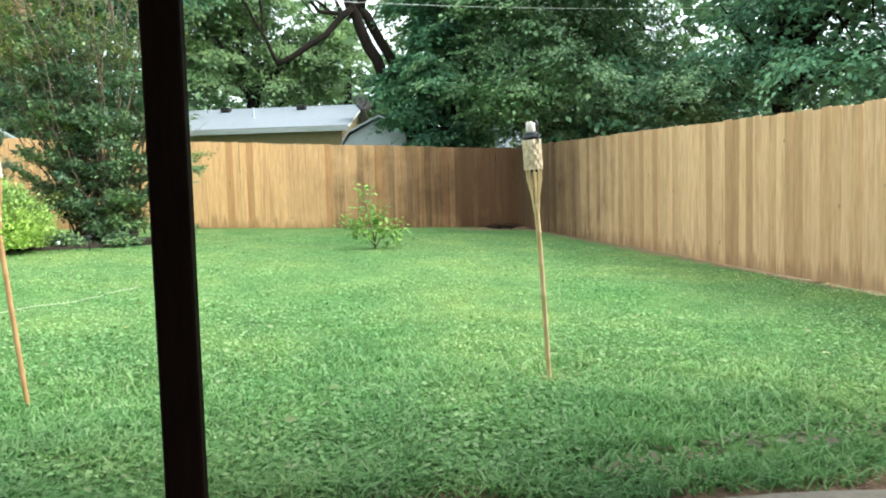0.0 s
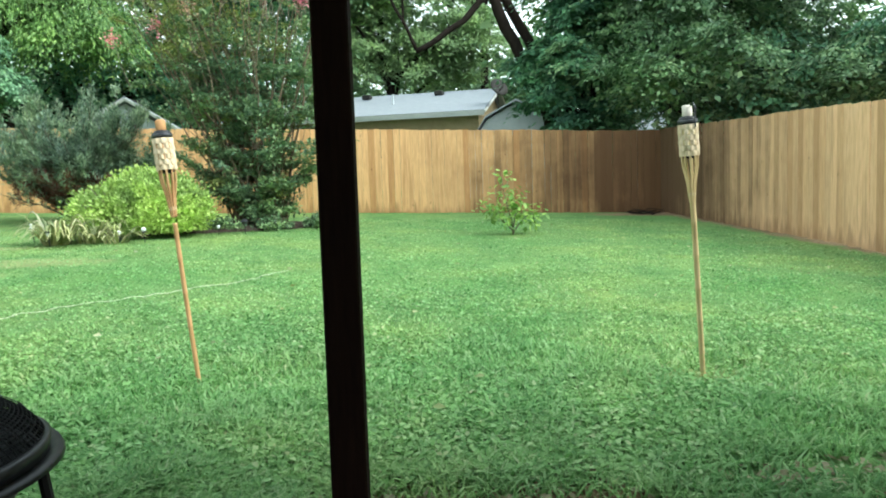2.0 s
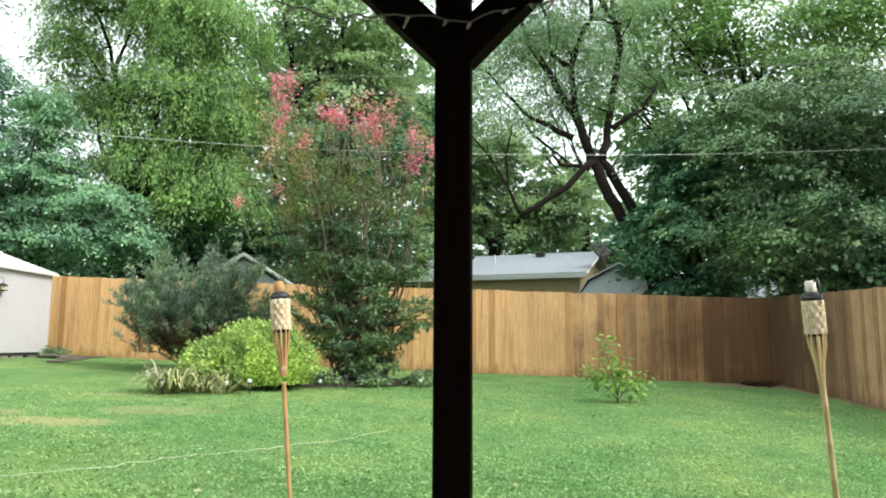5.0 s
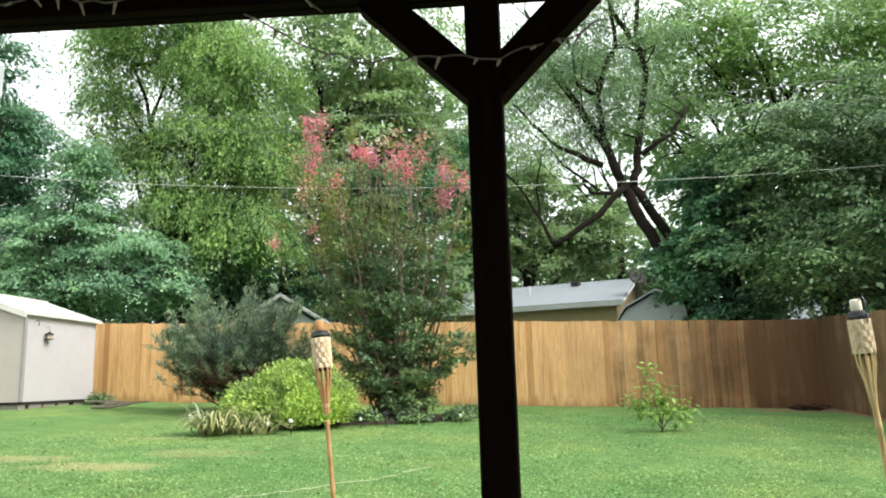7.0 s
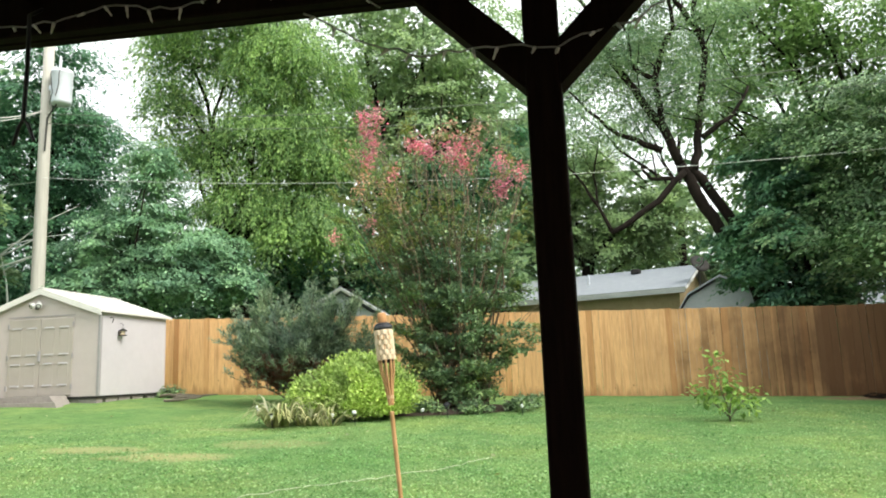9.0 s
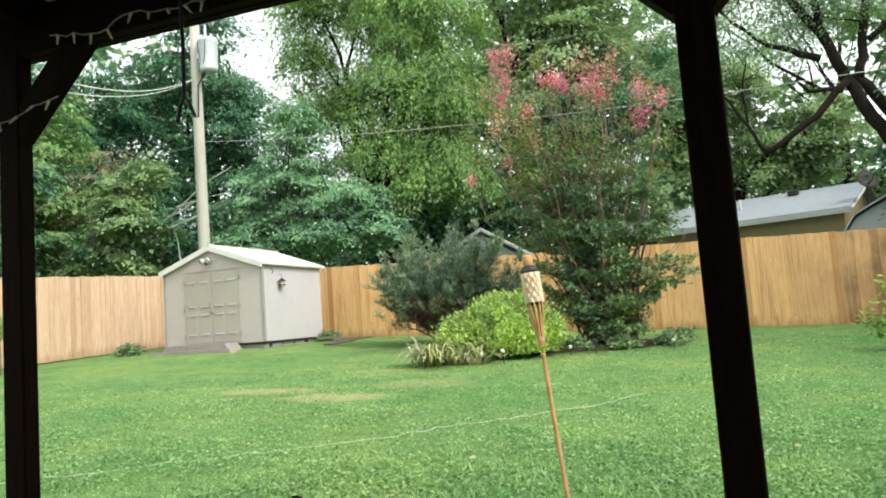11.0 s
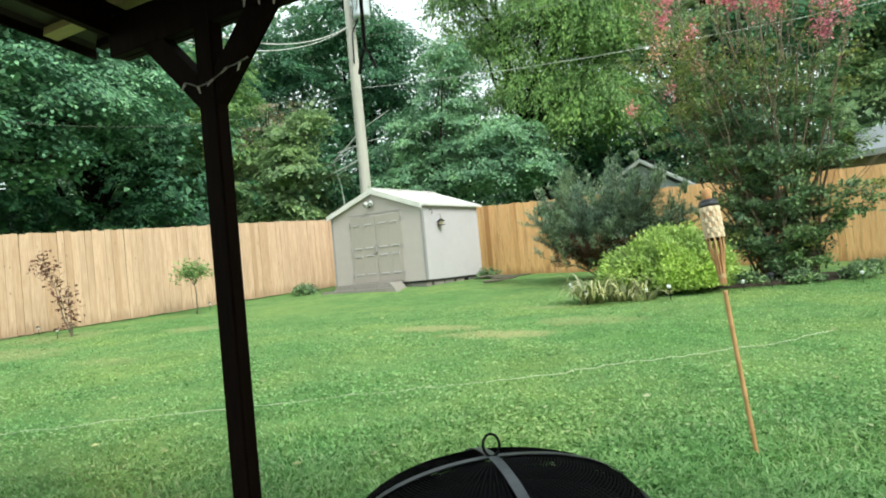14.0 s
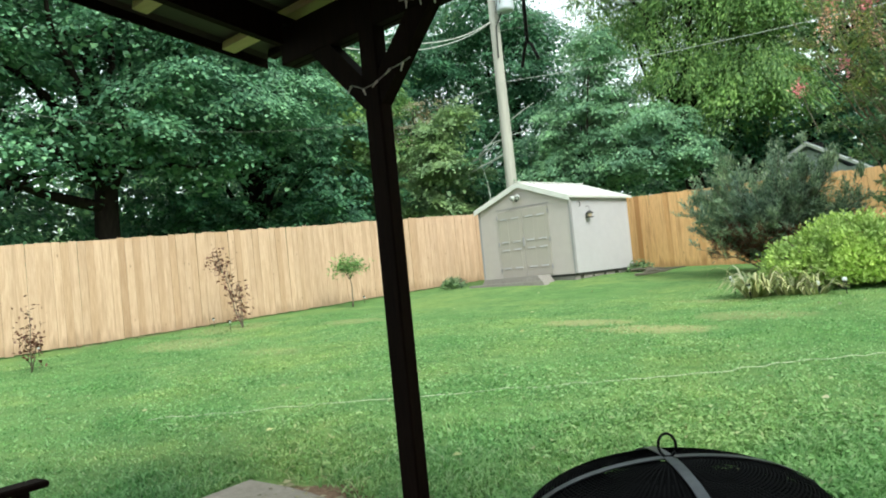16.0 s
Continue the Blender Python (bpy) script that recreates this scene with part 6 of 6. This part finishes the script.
# ---- solar lights ----
def make_solar_light(kind):
    root = empty("solar_light", 0, 0, 0)
    part("stake", tube([(0, 0, -0.08), (0, 0, 0.2)], 0.008, 8), M_steel, root)
    if kind == "globe":
        part("collar", lathe([(0.0, 0.19), (0.03, 0.19), (0.035, 0.21), (0.0, 0.212)], 14), M_steel, root)
        part("globe", lathe([(0.02, 0.21), (0.034, 0.22), (0.042, 0.245), (0.034, 0.27), (0.015, 0.284), (0.0, 0.286)], 16), M_lamp_glass, root, "pale round globe", smooth=True)
    elif kind == "lantern":
        part("glass", lathe([(0.03, 0.2), (0.05, 0.21), (0.06, 0.27), (0.0, 0.27)], 8), M_strap, root)
        part("roof", lathe([(0.095, 0.265), (0.1, 0.275), (0.05, 0.32), (0.02, 0.335), (0.0, 0.34)], 8), M_steel, root)
    else:
        part("lens", lathe([(0.02, 0.2), (0.035, 0.21), (0.035, 0.25), (0.0, 0.25)], 14), M_lamp_glass, root)
        part("cap", lathe([(0.045, 0.248), (0.048, 0.26), (0.03, 0.285), (0.0, 0.29)], 14), M_lamp_glass if kind == "pale" else M_steel, root)
    return root


SOLAR = {
    "globe": ("solar garden light with a pale globe on a stake", [(-2.33, 10.75), (-4.3, 12.3)]),
    "lantern": ("dark lantern-shaped solar light in the bed", [(-1.08, 11.9)]),
    "pale": ("small pale-capped solar light on a stake", [(-3.88, 11.15), (-2.67, 10.8), (-1.44, 11.55), (-0.64, 12.4), (0.1, 12.2), (0.1, 13.5)]),
    "black": ("small black solar light on a stake", [(-3.42, 10.35), (-12.1, 11.6), (-11.85, 7.9), (-12.95, 8.3), (-12.35, 15.5), (-13.1, 5.1), (7.35, 10.6), (6.75, 6.75)]),
}
for kind, (label, places) in SOLAR.items():
    first = tagged(make_solar_light(kind), label, "solar light", "solar lights")
    small = Matrix.Scale(0.78 if kind != "lantern" else 0.72, 4)
    first.matrix_basis = pose(places[0][0], places[0][1], gz(*places[0]), 2, -3, 0) @ small
    for i, (x, y) in enumerate(places[1:]):
        copy_thing(first, pose(x, y, gz(x, y), (i * 37) % 9 - 4, (i * 53) % 7 - 3, i * 40) @ small)


for i, (x, y) in enumerate(((-11.25, 13.75), (-11.6, 14.3), (-7.5, 16.0))):
    make_low_plant(x, y, 160 + i)


def make_debris():
    rng = np.random.default_rng(171)
    root = empty("branch_debris", -7.1, 14.9)
    for i in range(5):
        a = rng.uniform(-0.5, 0.9)
        L = rng.uniform(0.5, 1.0)
        o = rng.uniform(-0.3, 0.3, 2)
        part("stick", tube(limb_points(rng, (o[0], o[1], 0.03 + 0.02 * i), (o[0] + L * math.cos(a), o[1] + L * math.sin(a), 0.04 + 0.02 * i), 0.06, 5), [0.03, 0.028, 0.025, 0.02, 0.015], 6), M_twig, root)
    tagged(root, "a few pale fallen branches beside the shed", "branch")


make_debris()


# ---- saplings ----
def make_sapling(name, x, y, seed, stems, leaf, mat, n, spread, label, aspect=0.55, down=0.2):
    rng = np.random.default_rng(seed)
    root = empty(name, x, y)
    at = []
    for pts, r in stems:
        fine = []
        for a, b in zip(pts, pts[1:]):
            fine += limb_points(rng, a, b, 0.04, 4)[:-1]
        fine.append(pts[-1])
        part("stem", tube(fine, [r * (1 - 0.7 * k / (len(fine) - 1)) for k in range(len(fine))], 6), M_twig, root, smooth=True)
        top = fine[len(fine) // 3:]
        for _ in range(0 if r > 0.016 else n):
            q = np.array(top[rng.integers(0, len(top))]) + rng.normal(size=3) * spread
            at.append(q)
    leaves("foliage", np.array(at), rng, leaf, mat, root, aspect=aspect, down=down)
    tagged(root, label, "sapling", "saplings")


make_sapling("sapling", 3.03, 11.12, 201, [([(0, 0, 0), (-0.08, 0, 0.4), (-0.17, 0, 0.9)], 0.014), ([(0, 0, 0.05), (0.2, 0, 0.28), (0.38, 0.05, 0.32)], 0.01), ([(0, 0, 0.05), (-0.25, 0.05, 0.32), (-0.46, 0, 0.5)], 0.01), ([(0, 0, 0.1), (0.02, -0.1, 0.45), (-0.05, -0.12, 0.62)], 0.01)], 0.1, M_leaf_sapling, 95, [0.1, 0.1, 0.075], "young light-green leafy sapling in the lawn", down=0.6)
make_sapling("sapling", -11.85, 11.0, 202, [([(0, 0, 0), (0.02, 0, 0.4), (-0.05, 0, 0.75)], 0.018), ([(-0.02, 0, 0.6), (-0.25, 0, 0.85), (-0.4, 0.1, 0.88)], 0.01), ([(-0.02, 0, 0.6), (0.15, 0, 0.85), (0.33, 0, 0.9)], 0.01), ([(-0.04, 0, 0.7), (-0.05, 0, 0.95), (-0.1, 0.05, 1.05)], 0.01)], 0.11, M_leaf_light, 190, [0.12, 0.12, 0.07], "young green round-headed sapling by the fence", 0.3)
make_sapling("dry_sapling", -11.75, 8.1, 203, [([(0, 0, 0), (-0.25, 0, 0.5), (-0.5, 0, 1.1), (-0.62, 0, 1.45)], 0.014), ([(0, 0, 0), (0.02, 0, 0.5), (0.0, 0, 0.85)], 0.012), ([(0, 0, 0.02), (-0.12, 0, 0.45), (-0.35, 0, 1.2)], 0.012), ([(-0.5, 0, 1.05), (-0.75, 0, 1.3)], 0.008)], 0.08, M_leaf_dry, 85, [0.08, 0.08, 0.09], "dry red-leaved sapling beside the fence", 0.55)
make_sapling("dry_sapling", -11.0, 4.15, 204, [([(0, 0, 0), (0.05, 0, 0.45), (0.02, 0, 0.85)], 0.012), ([(0, 0, 0), (0.18, 0, 0.3), (0.3, 0, 0.45)], 0.01), ([(0, 0, 0.05), (-0.12, 0, 0.4), (-0.16, 0, 0.6)], 0.008)], 0.07, M_leaf_dry, 70, [0.06, 0.06, 0.08], "withered red-leaved sapling with bare stems", 0.55)


# ---- brush pile, cord on the lawn, leaf litter ----
def make_brush():
    rng = np.random.default_rng(301)
    root = empty("brush_pile", 7.15, 15.15)
    root.scale = (0.62, 0.62, 0.5)
    for i in range(16):
        a = rng.uniform(-0.5, 0.5) + (math.pi if i % 2 else 0)
        L = rng.uniform(0.5, 1.3)
        o = rng.uniform(-0.35, 0.35, 2)
        z = 0.02 + 0.025 * (i // 3)
        e = (o[0] + L * math.cos(a) * 0.7, o[1] + L * math.sin(a) * 0.35, z + rng.uniform(0.0, 0.22) * (i > 6))
        part("stick", tube(limb_points(rng, (o[0] - 0.3 * math.cos(a), o[1], z), e, 0.1, 5), [0.022, 0.02, 0.016, 0.012, 0.007], 6), M_bark, root)
    tagged(root, "small pile of cut dark branches in the fence corner", "brush pile")


make_brush()


def make_lawn_cord():
    way = [(-5.9, 3.0), (-4.76, 3.83), (-3.91, 4.42), (-3.01, 4.99), (-2.37, 5.40), (-1.87, 5.92), (-1.26, 6.42), (-0.7, 6.95), (-0.25, 7.7)]
    rng = random.Random(8)
    pts = []
    for (x0, y0), (x1, y1) in zip(way, way[1:]):
        for k in range(8):
            x, y = x0 + (x1 - x0) * k / 8, y0 + (y1 - y0) * k / 8
            pts.append((x, y, gz(x, y) + 0.029 + rng.uniform(-0.012, 0.008)))
    root = empty("lawn_cord", 0, 0, 0)
    part("cord", tube(pts, 0.0024, 6), M_rope, root)
    tagged(root, "pale thin cord lying across the grass", "cord")


make_lawn_cord()


def scatter(name, n, rng, xs, ys, size, mat, label, category, lift=0.045):
    x, y = rng.uniform(*xs, n), rng.uniform(*ys, n)
    z = -0.0270 * x + 0.0341 * y + lift
    flat = np.stack([rng.normal(size=n), rng.normal(size=n), np.zeros(n)], 1)
    ob = leaves(name, np.stack([x, y, z], 1), rng, size, mat, aspect=0.7, down=0.0, along=flat, spread=0.15)
    return tagged(ob, label, category, kind="stuff")


scatter("fallen_leaves", 240, np.random.default_rng(311), (-9, 6.5), (2.6, 14.5), 0.05, M_blade_pale, "pale fallen leaves scattered over the lawn", "leaf litter")
rng_l = np.random.default_rng(312)
for nm, (x0, x1), (y0, y1), cnt in (("straw_litter", (-13.42, -13.2), (5.6, 9.2), 320), ("edge_litter", (-3.5, 3.0), (2.2, 2.42), 420)):
    scatter(nm, cnt, rng_l, (x0, x1), (y0, y1), 0.05, M_leaf_brown, "dry straw-coloured litter along the edge", "leaf litter", 0.014)


# ---- grass ----
def make_grass():
    rng = np.random.default_rng(401)
    n = 300000
    # more blades near the porch, thinning with distance
    d = 1.9 + 12.0 * rng.random(n) ** 2.1
    a = np.radians(rng.uniform(-100, 62, n))
    x, y = d * np.sin(a) * 1.1 - 0.1, d * np.cos(a) * 1.05 + 0.25
    edge = y - (2.217 - 0.045 * x - 0.19 * np.maximum(0, x - 0.6))
    bare = np.sin(3.1 * x) * 0.09 + np.sin(7.7 * x + 1) * 0.06 + 0.15
    spot = np.zeros(n)
    for sx, sy, rx, ry, k in ((-3.75, 7.8, 0.85, 0.34, 0.92), (-4.85, 8.35, 0.8, 0.32, 0.88), (-3.0, 8.8, 0.7, 0.35, 0.7), (-9.6, 8.8, 0.8, 0.4, 0.7), (1.9, 3.5, 0.35, 0.16, 0.5), (1.75, 2.3, 0.6, 0.16, 0.97), (2.4, 2.25, 0.5, 0.2, 0.97), (2.05, 2.6, 0.3, 0.1, 0.8), (2.9, 2.2, 0.4, 0.16, 0.95), (0.2, 2.35, 0.5, 0.07, 0.8)):
        spot = np.maximum(spot, k * np.exp(-(((x - sx) / rx) ** 2 + ((y - sy) / ry) ** 2)))
    keep = ((edge > bare * rng.uniform(0.3, 1.2, n)) | (x < -3.76)) & (y < 15.2) & (rng.random(n) > spot) & (x > -12.8) & (x < 6.6)
    x, y, d = x[keep], y[keep], d[keep]
    n = len(x)
    # tufts of different height
    tuft = np.sin(x * 5.1 + np.sin(y * 4.3)) * np.sin(y * 5.7 + np.sin(x * 3.9))
    L = rng.uniform(0.024, 0.046, n) * (1 + 0.35 * tuft) * np.where(d < 4.0, 1.4, 1.0)
    L *= np.clip(1.4 - 0.15 * d, 0.4, 1.1)
    w = rng.uniform(0.0026, 0.0056, n) * (0.7 + 0.17 * d)
    b = rng.uniform(0, math.tau, n)
    lean = rng.uniform(0.5, 2.1, n)
    dx, dy = np.cos(b), np.sin(b)
    z = -0.0270 * x + 0.0341 * y
    base = np.stack([x, y, z], 1)
    side = np.stack([-dy, dx, np.zeros(n)], 1) * w[:, None]
    out = np.stack([dx, dy, np.zeros(n)], 1) * (L * lean)[:, None]
    up = np.stack([np.zeros(n), np.zeros(n), L], 1)
    v = np.empty((n, 5, 3))
    v[:, 0], v[:, 1] = base - side, base + side
    mid = base + out * 0.4 + up * 0.62
    v[:, 2], v[:, 3] = mid - side * 0.8, mid + side * 0.8
    v[:, 4] = base + out + up * (0.95 - 0.25 * np.clip(lean - 0.6, 0, 1))[:, None]
    k = np.arange(n)[:, None] * 5
    near = d < 4.4
    f = np.concatenate([np.concatenate([k + [0, 1, 3], k + [0, 3, 2], k + [2, 3, 4]], axis=1)[near].reshape(-1, 3), (k + [0, 1, 4])[~near]])
    ob = from_arrays("grass", v.reshape(-1, 3), f, M_grass)
    tagged(ob, "short lush green grass blades of the lawn", "grass", kind="stuff")


make_grass()


def make_clover():
    """Broad-leaved weeds and clover in patches between the blades."""
    rng = np.random.default_rng(411)
    n = 120000
    d = 2.1 + 6.5 * rng.random(n) ** 1.5
    a = np.radians(rng.uniform(-85, 58, n))
    x, y = d * np.sin(a) * 1.1, d * np.cos(a) * 1.05 + 0.25
    patch = np.sin(1.9 * x + 1.3 * np.sin(1.1 * y)) * np.sin(2.3 * y + 1.7 * np.sin(0.8 * x)) + 0.4 * np.sin(6.1 * x) * np.sin(5.3 * y)
    keep = (patch > rng.uniform(-0.5, 0.8, n)) & (y > 2.45 - 0.045 * x - 0.15 * np.maximum(0, x - 0.6)) & (x < 6.3)
    x, y = x[keep], y[keep]
    m = len(x)
    z = -0.0270 * x + 0.0341 * y + rng.uniform(0.018, 0.045, m)
    flat = np.stack([rng.normal(size=m), rng.normal(size=m), 0.25 * rng.normal(size=m)], 1)
    ob = leaves("clover", np.stack([x, y, z], 1), rng, 0.029, M_grass, aspect=0.7, along=flat, spread=0.2)
    tagged(ob, "low clover and broad-leaved weeds among the grass", "clover", kind="stuff")


make_clover()

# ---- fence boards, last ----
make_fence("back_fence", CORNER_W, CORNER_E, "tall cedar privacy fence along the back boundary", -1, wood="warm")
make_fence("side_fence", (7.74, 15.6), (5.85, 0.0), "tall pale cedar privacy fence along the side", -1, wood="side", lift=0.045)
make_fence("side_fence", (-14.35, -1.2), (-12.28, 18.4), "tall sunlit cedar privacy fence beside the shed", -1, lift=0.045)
